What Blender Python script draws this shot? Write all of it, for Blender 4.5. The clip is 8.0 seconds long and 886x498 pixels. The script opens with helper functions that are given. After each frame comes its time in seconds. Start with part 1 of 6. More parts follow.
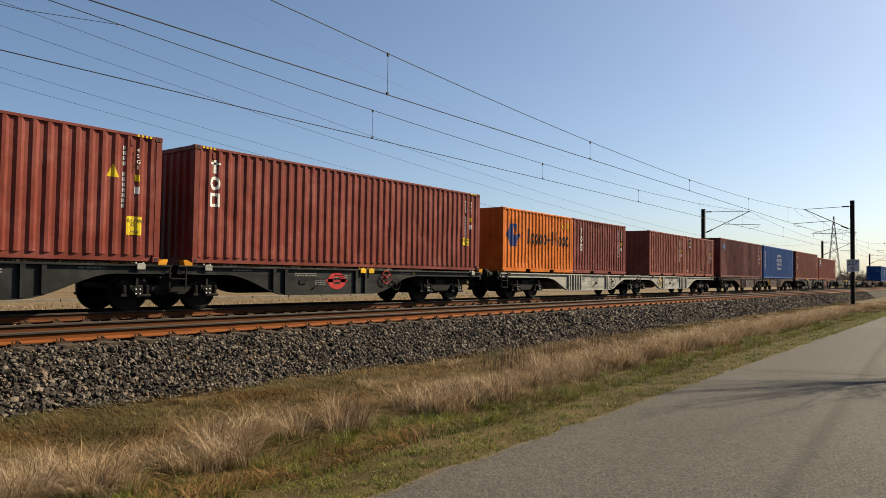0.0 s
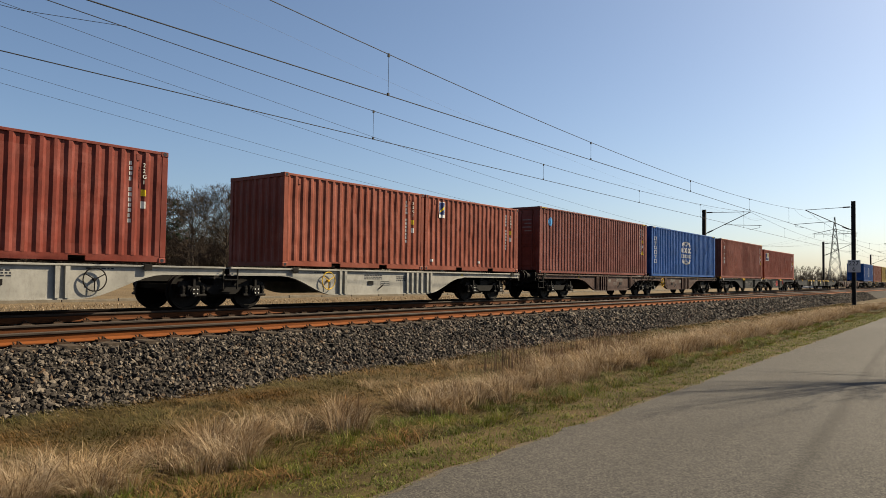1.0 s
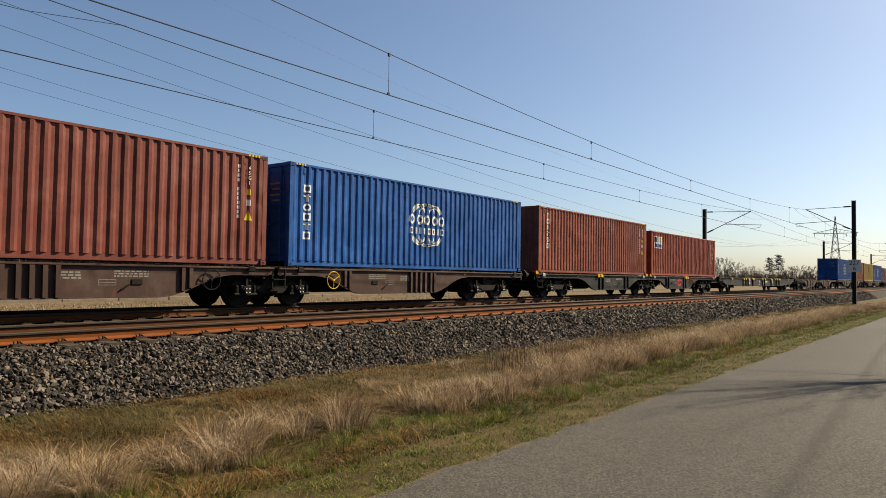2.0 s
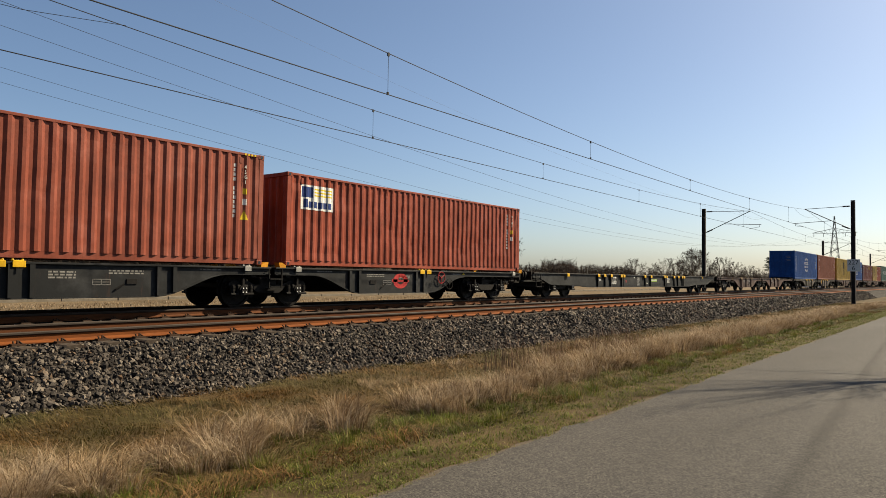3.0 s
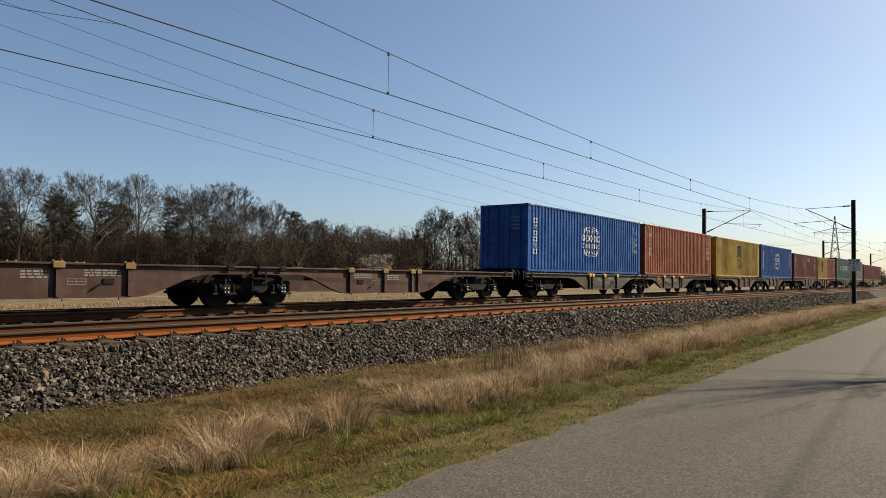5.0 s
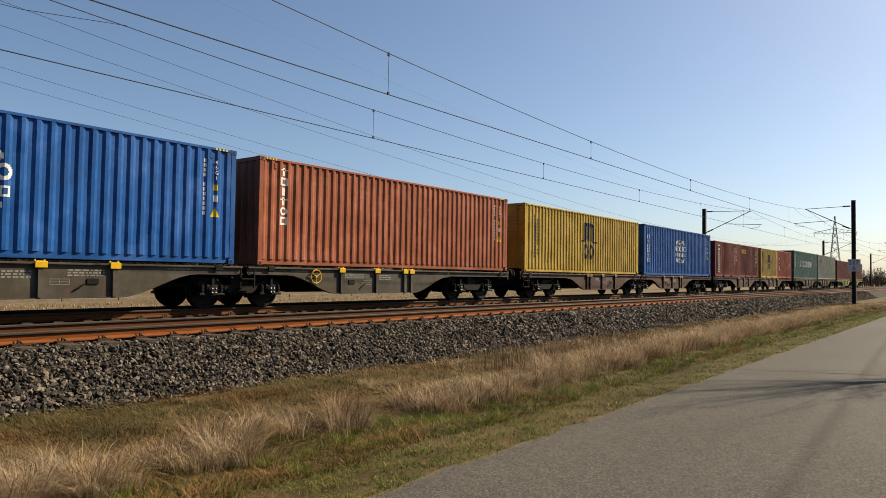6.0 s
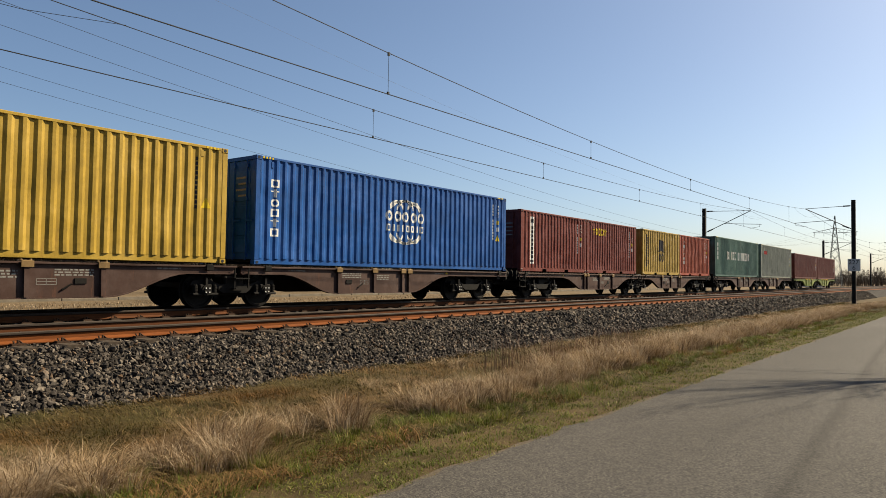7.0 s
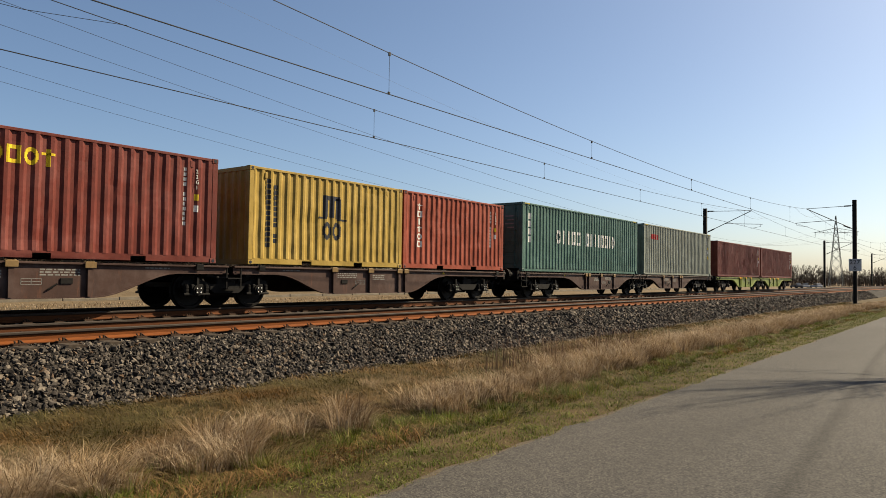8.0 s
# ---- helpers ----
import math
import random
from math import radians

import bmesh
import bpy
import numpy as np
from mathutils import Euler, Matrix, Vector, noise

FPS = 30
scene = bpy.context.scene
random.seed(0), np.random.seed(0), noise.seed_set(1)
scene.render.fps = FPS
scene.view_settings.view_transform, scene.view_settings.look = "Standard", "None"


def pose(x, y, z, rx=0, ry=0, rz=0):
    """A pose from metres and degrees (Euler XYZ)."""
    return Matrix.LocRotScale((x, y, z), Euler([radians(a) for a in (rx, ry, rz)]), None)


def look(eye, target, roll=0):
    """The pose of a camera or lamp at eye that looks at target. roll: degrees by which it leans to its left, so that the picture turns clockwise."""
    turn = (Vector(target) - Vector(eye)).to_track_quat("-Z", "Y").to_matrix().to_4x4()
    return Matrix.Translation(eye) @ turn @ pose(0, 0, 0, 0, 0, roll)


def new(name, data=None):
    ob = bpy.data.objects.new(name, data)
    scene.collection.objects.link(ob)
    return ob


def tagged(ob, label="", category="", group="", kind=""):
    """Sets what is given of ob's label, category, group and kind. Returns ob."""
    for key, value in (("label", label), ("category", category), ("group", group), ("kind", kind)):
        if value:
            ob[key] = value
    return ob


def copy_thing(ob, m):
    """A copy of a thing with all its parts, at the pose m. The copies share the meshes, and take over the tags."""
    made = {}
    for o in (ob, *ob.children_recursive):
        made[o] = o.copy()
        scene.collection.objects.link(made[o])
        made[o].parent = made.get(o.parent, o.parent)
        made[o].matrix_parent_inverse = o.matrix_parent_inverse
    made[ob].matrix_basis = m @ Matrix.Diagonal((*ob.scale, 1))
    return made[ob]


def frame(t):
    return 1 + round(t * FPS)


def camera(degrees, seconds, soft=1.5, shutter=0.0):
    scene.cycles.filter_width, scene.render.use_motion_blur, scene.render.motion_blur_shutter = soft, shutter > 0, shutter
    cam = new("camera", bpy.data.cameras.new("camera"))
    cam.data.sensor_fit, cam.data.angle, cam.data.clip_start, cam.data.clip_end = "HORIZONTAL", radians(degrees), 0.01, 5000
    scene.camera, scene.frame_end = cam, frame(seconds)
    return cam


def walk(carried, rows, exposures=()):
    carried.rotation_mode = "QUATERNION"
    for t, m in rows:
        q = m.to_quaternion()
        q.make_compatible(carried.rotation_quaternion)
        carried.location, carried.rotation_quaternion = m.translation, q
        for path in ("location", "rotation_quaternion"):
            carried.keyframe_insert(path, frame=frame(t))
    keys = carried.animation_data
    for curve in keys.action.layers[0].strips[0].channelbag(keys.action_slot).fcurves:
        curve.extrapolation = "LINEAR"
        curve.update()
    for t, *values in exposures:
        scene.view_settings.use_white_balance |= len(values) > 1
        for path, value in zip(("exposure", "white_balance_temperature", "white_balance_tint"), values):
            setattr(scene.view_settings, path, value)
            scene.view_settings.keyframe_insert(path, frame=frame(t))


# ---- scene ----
# The camera stands on the road and sways a little in the hand.
EYE = Vector((0.0, -16.251, 0.918))
YAW, PITCH, ROLL, FOV = 52.3145, 2.2088, 0.851, 64.98
SPEED = 26.706          # the train's speed, towards -x
RAIL_GAP = 4.41         # between the two tracks' centre lines


def aim(dx, dy):
    a, b = radians(YAW - dx * 0.0464), radians(PITCH + dy * 0.0464)
    way = Vector((math.sin(a) * math.cos(b), math.cos(a) * math.cos(b), math.sin(b)))
    return look(EYE, EYE + way * 10, ROLL)


cam = camera(FOV, 8.0, soft=0.7)
walk(cam, [(t, aim(dx, dy)) for t, dx, dy in (
    (0.0, -1.4, -0.4), (0.5, -1.6, 0.3), (1.0, 0.0, 0.8), (1.5, 1.0, 0.2), (2.25, 0.2, -0.3), (3.0, -0.5, -0.7), (3.5, -1.0, -1.2),
    (4.0, -1.0, -1.5), (4.5, -0.3, -1.3), (5.25, 0.0, -1.1), (6.0, 0.1, -0.8), (6.5, 0.0, -1.2), (7.0, 0.0, -1.3), (7.5, 0.9, -1.3), (8.0, 1.4, -1.3))], [(0.0, 1.38, 7050, 7), (8.0, 1.38, 7050, 7)])

# ---- light ----
SUN_AZIMUTH, SUN_HEIGHT = 119.0, 40.0      # degrees from +y towards +x; above the horizon
world = bpy.data.worlds.new("sky")
scene.world = world
world.use_nodes = True
sky = world.node_tree.nodes.new("ShaderNodeTexSky")
sky.sky_type, sky.sun_disc = "NISHITA", False
sky.sun_elevation, sky.sun_rotation = radians(SUN_HEIGHT), radians(SUN_AZIMUTH)
sky.air_density, sky.dust_density, sky.ozone_density = 0.9, 3.5, 3.9
sky.altitude = 1000
back = world.node_tree.nodes["Background"]
back.inputs["Strength"].default_value = 0.055
world.node_tree.links.new(sky.outputs[0], back.inputs["Color"])
sun = new("sun", bpy.data.lights.new("sun", "SUN"))
sun.data.energy, sun.data.angle, sun.data.color = 5.0, radians(0.53), (1.0, 0.87, 0.68)
sa, sh = radians(SUN_AZIMUTH), radians(SUN_HEIGHT)
SUN_WAY = Vector((math.sin(sa) * math.cos(sh), math.cos(sa) * math.cos(sh), math.sin(sh)))
sun.matrix_world = look(SUN_WAY * 50, (0, 0, 0))


# ---- materials ----
def nodes_of(name):
    m = bpy.data.materials.new(name)
    m.use_nodes = True
    t = m.node_tree
    return m, t, t.nodes["Principled BSDF"]


def ramp(t, source, stops):
    r = t.nodes.new("ShaderNodeValToRGB")
    e = r.color_ramp.elements
    while len(e) < len(stops):
        e.new(0.5)
    for k, (p, c) in zip(e, stops):
        k.position, k.color = p, (*c, 1) if len(c) == 3 else c
    t.links.new(source, r.inputs[0])
    return r.outputs[0]


def noise_of(t, scale, detail=4, rough=0.6, stretch=None, space="Object", kind="ShaderNodeTexNoise"):
    co = t.nodes.new("ShaderNodeTexCoord")
    mp = t.nodes.new("ShaderNodeMapping")
    t.links.new(co.outputs[space], mp.inputs[0])
    if stretch:
        mp.inputs["Scale"].default_value = stretch
    n = t.nodes.new(kind)
    n.inputs["Scale"].default_value = scale
    if kind == "ShaderNodeTexNoise":
        n.inputs["Detail"].default_value, n.inputs["Roughness"].default_value = detail, rough
    t.links.new(mp.outputs[0], n.inputs["Vector"])
    return n.outputs[0]


def mix(t, fac, a, b, blend="MIX"):
    m = t.nodes.new("ShaderNodeMix")
    m.data_type, m.blend_type = "RGBA", blend
    for sock, v in ((m.inputs[0], fac), (m.inputs[6], a), (m.inputs[7], b)):
        if isinstance(v, (int, float)):
            sock.default_value = v
        elif isinstance(v, tuple):
            sock.default_value = (*v, 1) if len(v) == 3 else v
        else:
            t.links.new(v, sock)
    return m.outputs[2]


def bump(t, b, height, strength=0.3, distance=0.01):
    n = t.nodes.new("ShaderNodeBump")
    n.inputs["Strength"].default_value, n.inputs["Distance"].default_value = strength, distance
    t.links.new(height, n.inputs["Height"])
    t.links.new(n.outputs[0], b.inputs["Normal"])


def painted(name, colour, rust=0.35, rough=0.45, fade=0.25, rust_colour=(0.16, 0.06, 0.03), metal=0.0):
    """Weathered paint on steel: faded patches, rust runs that go down, fine grain."""
    m, t, b = nodes_of(name)
    colour = tuple(0.46 * c for c in colour)
    pale = tuple(min(1, c * (1 + fade) + 0.02) for c in colour)
    dark = tuple(c * (1 - fade) for c in colour)
    big = noise_of(t, 0.9, 5, 0.65)
    base = ramp(t, big, [(0.3, dark), (0.5, colour), (0.72, pale)])
    runs = noise_of(t, 2.4, 6, 0.75, (3.0, 3.0, 0.35))
    fac = ramp(t, runs, [(0.60, (0, 0, 0)), (0.72, (rust, rust, rust))])
    col = mix(t, fac, base, rust_colour)
    spots = noise_of(t, 11, 5, 0.8)
    fac2 = ramp(t, spots, [(0.66, (0, 0, 0)), (0.70, (rust, rust, rust))])
    col = mix(t, fac2, col, tuple(0.6 * c for c in rust_colour))
    grime = noise_of(t, 5.5, 7, 0.8, (1.0, 1.0, 0.5))
    col = mix(t, 0.75, col, ramp(t, grime, [(0.28, (0.62, 0.60, 0.58)), (0.5, (1, 1, 1)), (0.75, (1.12, 1.10, 1.08))]), "MULTIPLY")
    scuff = noise_of(t, 1.7, 8, 0.85, (0.5, 0.5, 2.6))
    fac3 = ramp(t, scuff, [(0.655, (0, 0, 0)), (0.69, (rust * 0.5,) * 3), (0.72, (0, 0, 0))])
    col = mix(t, fac3, col, tuple(min(1, 2.0 * c + 0.03) for c in colour))
    ob = t.nodes.new("ShaderNodeObjectInfo")
    v = t.nodes.new("ShaderNodeHueSaturation")
    mr = t.nodes.new("ShaderNodeMapRange")
    mr.inputs[3].default_value, mr.inputs[4].default_value = 0.93, 1.07
    t.links.new(ob.outputs["Random"], mr.inputs[0])
    t.links.new(mr.outputs[0], v.inputs["Value"])
    t.links.new(col, v.inputs["Color"])
    t.links.new(v.outputs[0], b.inputs["Base Color"])
    t.links.new(ramp(t, spots, [(0.3, (rough - 0.1,) * 3), (0.7, (rough + 0.2,) * 3)]), b.inputs["Roughness"])
    b.inputs["Metallic"].default_value = metal
    b.inputs["Specular IOR Level"].default_value = 0.16
    bump(t, b, noise_of(t, 3.0, 4, 0.6), 0.25, 0.02)
    return m


def plain(name, stops, scale=8.0, rough=0.7, metal=0.0, strength=0.3, distance=0.01, stretch=None, detail=6, space="Object"):
    m, t, b = nodes_of(name)
    stops = [(k, tuple(0.56 * c for c in col)) for k, col in stops]
    n = noise_of(t, scale, detail, 0.65, stretch, space)
    t.links.new(ramp(t, n, stops), b.inputs["Base Color"])
    b.inputs["Roughness"].default_value, b.inputs["Metallic"].default_value = rough, metal
    b.inputs["Specular IOR Level"].default_value = 0.12
    if strength:
        bump(t, b, n, strength, distance)
    return m


def island(name, stops, rough=0.8, scale=40.0, thin=0.0, patch=None, patch_scale=0.9):
    """Many small joined pieces, each with its own shade; patch tints whole stretches of them."""
    m, t, b = nodes_of(name)
    stops = [(k, tuple(0.58 * c for c in col)) for k, col in stops]
    g = t.nodes.new("ShaderNodeNewGeometry")
    col = ramp(t, g.outputs["Random Per Island"], stops)
    n = noise_of(t, scale, 3, 0.6)
    col = mix(t, 0.5, col, ramp(t, n, [(0.3, (0.45, 0.45, 0.45)), (0.7, (1, 1, 1))]), "MULTIPLY")
    if patch:
        col = mix(t, 1.0, col, ramp(t, noise_of(t, patch_scale, 4, 0.6), patch), "MULTIPLY")
    t.links.new(col, b.inputs["Base Color"])
    b.inputs["Roughness"].default_value = rough
    b.inputs["Specular IOR Level"].default_value = 0.15
    if thin:
        # thin dry leaves let the sun through
        tr, ms = t.nodes.new("ShaderNodeBsdfTranslucent"), t.nodes.new("ShaderNodeMixShader")
        t.links.new(col, tr.inputs["Color"])
        ms.inputs[0].default_value = thin
        t.links.new(b.outputs[0], ms.inputs[1])
        t.links.new(tr.outputs[0], ms.inputs[2])
        t.links.new(ms.outputs[0], t.nodes["Material Output"].inputs["Surface"])
    return m


PAINT = {
    "brown": painted("brown_paint", (0.225, 0.040, 0.025), 0.25),
    "red_brown": painted("red_brown_paint", (0.30, 0.072, 0.040), 0.35),
    "rust_red": painted("rust_red_paint", (0.36, 0.070, 0.034), 0.3),
    "orange_brown": painted("orange_brown_paint", (0.345, 0.098, 0.045), 0.3),
    "orange": painted("orange_paint", (0.76, 0.185, 0.008), 0.3),
    "dark_brown": painted("dark_brown_paint", (0.22, 0.058, 0.042), 0.4),
    "maroon": painted("maroon_paint", (0.19, 0.036, 0.024), 0.35),
    "blue": painted("blue_paint", (0.002, 0.095, 0.38), 0.08),
    "yellow": painted("yellow_paint", (0.54, 0.355, 0.05), 0.35),
    "sand": painted("sand_yellow_paint", (0.52, 0.35, 0.075), 0.75),
    "green": painted("green_paint", (0.085, 0.185, 0.155), 0.35),
    "grey": painted("grey_green_paint", (0.30, 0.33, 0.28), 0.4),
}
M_SLATE = painted("slate_wagon_paint", (0.012, 0.014, 0.0155), 0.12, 0.6, 0.2)
M_PALE = painted("pale_wagon_paint", (0.46, 0.45, 0.41), 0.35, 0.5, 0.2, (0.11, 0.08, 0.06))
M_UMBER = painted("umber_wagon_paint", (0.085, 0.044, 0.034), 0.35, 0.6, 0.25)
M_TAUPE = painted("taupe_wagon_paint", (0.085, 0.072, 0.056), 0.35, 0.6, 0.25)
M_LIME = painted("lime_wagon_paint", (0.24, 0.30, 0.06), 0.3, 0.5, 0.2)
# Grimy steel pushed near black: shade below the wagons sits in the colour.
M_BOGIE = plain("grimy_shaded_steel", [(0.3, (0.004, 0.0036, 0.0034)), (0.7, (0.015, 0.013, 0.012))], 9, 0.75)
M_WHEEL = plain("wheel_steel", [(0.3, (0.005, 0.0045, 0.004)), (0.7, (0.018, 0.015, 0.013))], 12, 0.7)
M_TAN = painted("grimy_tan_fitting_paint", (0.30, 0.19, 0.08), 0.5)
M_ORANGE = painted("orange_fitting_paint", (0.85, 0.36, 0.015), 0.35)
M_FADED = plain("faded_lettering", [(0.3, (0.16, 0.155, 0.145)), (0.6, (0.30, 0.29, 0.27))], 20, 0.7)
M_YELLOW = painted("yellow_fitting_paint", (0.95, 0.56, 0.02), 0.35)
M_WHITE = plain("white_lettering", [(0.3, (0.66, 0.66, 0.63)), (0.6, (0.88, 0.88, 0.85))], 20, 0.6)
M_BLACK = plain("dark_lettering", [(0.3, (0.012, 0.014, 0.02)), (0.6, (0.03, 0.035, 0.05))], 20, 0.6)
M_NAVY = plain("navy_lettering", [(0.3, (0.01, 0.03, 0.13)), (0.6, (0.02, 0.05, 0.2))], 20, 0.6)
M_REDMARK = plain("red_marking", [(0.3, (0.35, 0.02, 0.02)), (0.6, (0.55, 0.05, 0.05))], 20, 0.6)
M_SIGNY = plain("yellow_sticker", [(0.3, (0.6, 0.42, 0.02)), (0.6, (0.8, 0.58, 0.03))], 20, 0.6)
M_SKYMARK = plain("light_blue_sticker", [(0.3, (0.05, 0.3, 0.7)), (0.6, (0.1, 0.4, 0.8))], 20, 0.6)
M_CARGLASS = plain("car_glass", [(0.3, (0.02, 0.022, 0.025)), (0.7, (0.035, 0.04, 0.045))], 2, 0.08)
M_CARGLASS.node_tree.nodes["Principled BSDF"].inputs["Specular IOR Level"].default_value = 0.6
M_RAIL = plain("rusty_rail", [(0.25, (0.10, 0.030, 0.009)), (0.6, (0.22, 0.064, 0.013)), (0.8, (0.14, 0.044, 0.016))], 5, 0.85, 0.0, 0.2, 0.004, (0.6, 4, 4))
# Two darker browns of the same rail, for the rails further back.
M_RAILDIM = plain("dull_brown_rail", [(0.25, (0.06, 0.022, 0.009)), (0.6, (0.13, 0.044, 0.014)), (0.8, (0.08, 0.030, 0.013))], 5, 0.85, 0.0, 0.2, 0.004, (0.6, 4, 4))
M_RAILDARK = plain("dark_rail", [(0.25, (0.014, 0.010, 0.008)), (0.6, (0.045, 0.022, 0.012)), (0.8, (0.025, 0.014, 0.010))], 5, 0.8, 0.0, 0.2, 0.004, (0.6, 4, 4))
M_RAILTOP = plain("rail_head", [(0.3, (0.028, 0.021, 0.017)), (0.7, (0.075, 0.058, 0.047))], 14, 0.68, 0.0, 0.1, 0.002, (0.3, 3, 3))
M_SLEEPER = plain("concrete_sleeper", [(0.3, (0.04, 0.030, 0.022)), (0.7, (0.10, 0.078, 0.06))], 14, 0.9)
M_CLIP = plain("rail_clip_steel", [(0.3, (0.03, 0.018, 0.012)), (0.7, (0.09, 0.05, 0.03))], 30, 0.8)
M_STONE = island("ballast_stones", [(0.0, (0.018, 0.015, 0.013)), (0.35, (0.05, 0.042, 0.036)), (0.62, (0.10, 0.083, 0.069)), (0.88, (0.24, 0.20, 0.16)), (1.0, (0.12, 0.068, 0.036))], 0.85, 30)
# Near-black tones put the shade of the gaps between stones into the bed.
M_BED = plain("gap_shade_ballast_bed", [(0.3, (0.008, 0.007, 0.006)), (0.5, (0.025, 0.021, 0.018)), (0.75, (0.09, 0.075, 0.06))], 26, 0.95, 0.0, 1.0, 0.05)
M_MAST = plain("mast_steel", [(0.3, (0.018, 0.018, 0.018)), (0.7, (0.045, 0.042, 0.04))], 6, 0.7)
M_WIRE = plain("wire_metal", [(0.3, (0.015, 0.015, 0.016)), (0.7, (0.03, 0.03, 0.03))], 6, 0.6, 0.3, 0)
M_LATTICE = plain("galvanised_lattice", [(0.3, (0.12, 0.13, 0.13)), (0.7, (0.2, 0.21, 0.21))], 1, 0.6)
M_BARK = plain("bark", [(0.3, (0.075, 0.058, 0.044)), (0.7, (0.17, 0.135, 0.105))], 6, 0.9)
M_TWIG = plain("twigs", [(0.3, (0.058, 0.042, 0.031)), (0.7, (0.125, 0.093, 0.069))], 0.4, 0.9, 0.0, 0)
M_PINE = island("pine_needles", [(0.0, (0.016, 0.032, 0.014)), (1.0, (0.05, 0.075, 0.032))], 0.8, 3)
M_BLOSSOM = island("blossom", [(0.0, (0.3, 0.27, 0.2)), (1.0, (0.62, 0.58, 0.48))], 0.8, 3)


def part(name, bm, material, parent, label=""):
    """One bmesh as one mesh object under a thing or a part."""
    me = bpy.data.meshes.new(name)
    bm.to_mesh(me)
    bm.free()
    me.materials.append(material)
    ob = new(name, me)
    ob.parent = parent
    return tagged(ob, label)


def same(name, mesh, parent, m, label=""):
    ob = new(name, mesh)
    ob.parent, ob.matrix_basis = parent, m
    return tagged(ob, label)


def thing(name, m, label, category, group="", kind=""):
    ob = new(name)
    ob.empty_display_size, ob.matrix_basis = 0.3, m
    return tagged(ob, label, category, group, kind)


def box(bm, x0, x1, y0, y1, z0, z1, bevel=0.0):
    vs = [bm.verts.new((x, y, z)) for x in (x0, x1) for y in (y0, y1) for z in (z0, z1)]
    fs = [bm.faces.new([vs[i] for i in f]) for f in ((0, 1, 3, 2), (4, 6, 7, 5), (0, 4, 5, 1), (2, 3, 7, 6), (0, 2, 6, 4), (1, 5, 7, 3))]
    if bevel:
        es = list({e for f in fs for e in f.edges})
        bmesh.ops.bevel(bm, geom=es, offset=bevel, segments=1, affect="EDGES")
    return bm


def boxed(*a, bevel=0.0):
    return box(bmesh.new(), *a, bevel=bevel)


def tube(bm, a, b, r0, r1=None, n=8, caps=True):
    a, b = Vector(a), Vector(b)
    r1 = r0 if r1 is None else r1
    q = (b - a).to_track_quat("Z", "Y")
    rings = []
    for c, r in ((a, r0), (b, r1)):
        rings.append([bm.verts.new(c + q @ Vector((r * math.cos(k * math.tau / n), r * math.sin(k * math.tau / n), 0))) for k in range(n)])
    for k in range(n):
        bm.faces.new((rings[0][k], rings[0][(k + 1) % n], rings[1][(k + 1) % n], rings[1][k]))
    if caps:
        bm.faces.new(rings[0][::-1])
        bm.faces.new(rings[1])
    return bm


def slab(bm, outline, y0, y1, bevel=0.0):
    """An outline in x and z, given a thickness in y."""
    a = [bm.verts.new((x, y0, z)) for x, z in outline]
    b = [bm.verts.new((x, y1, z)) for x, z in outline]
    n = len(a)
    fs = [bm.faces.new(a), bm.faces.new(b[::-1])]
    for k in range(n):
        fs.append(bm.faces.new((a[k], b[k], b[(k + 1) % n], a[(k + 1) % n])))
    bmesh.ops.recalc_face_normals(bm, faces=bm.faces[:])
    return bm


def ring(bm, centre, r, thick, axis="y", n=20, m=6):
    """A torus round the y axis."""
    rows = []
    for i in range(n):
        a = i * math.tau / n
        rows.append([bm.verts.new((centre[0] + (r + thick * math.cos(k * math.tau / m)) * math.cos(a), centre[1] + thick * math.sin(k * math.tau / m),
                                   centre[2] + (r + thick * math.cos(k * math.tau / m)) * math.sin(a))) for k in range(m)])
    for i in range(n):
        for k in range(m):
            bm.faces.new((rows[i][k], rows[(i + 1) % n][k], rows[(i + 1) % n][(k + 1) % m], rows[i][(k + 1) % m]))
    return bm


def mesh_of(name, verts, faces, material):
    me = bpy.data.meshes.new(name)
    me.from_pydata(verts, [], faces)
    me.materials.append(material)
    me.update()
    return me


# ---- ground, road and track ----
def ground_height(x, y):
    pts = ((-4000, -0.95), (-60, -0.95), (-19.5, -0.92), (-17.7, -0.82), (-12.47, -0.82), (-11.6, -0.86), (-9.5, -1.0), (-8.0, -1.0), (-6.7, -0.95), (-6.0, -1.1), (3.2, -1.1), (4.6, -1.15), (9, -1.25), (60, -1.3), (4000, -1.3))
    for (a, za), (b, zb) in zip(pts, pts[1:]):
        if y <= b:
            z = za + (zb - za) * (y - a) / (b - a)
            break
    if -12.0 < y < -6.9 or 5 < y < 80 or -60 < y < -18.5:
        k = min(1, abs(y + 12.0) / 0.8) if y < -6.9 else 1
        z += k * 0.05 * noise.noise((x * 0.9, y * 1.1, 0.3)) + k * 0.035 * noise.noise((x * 2.1, y * 2.3, 1.3)) + k * 0.03 * noise.noise((x * 0.2, y * 0.3, 4.3))
    return z


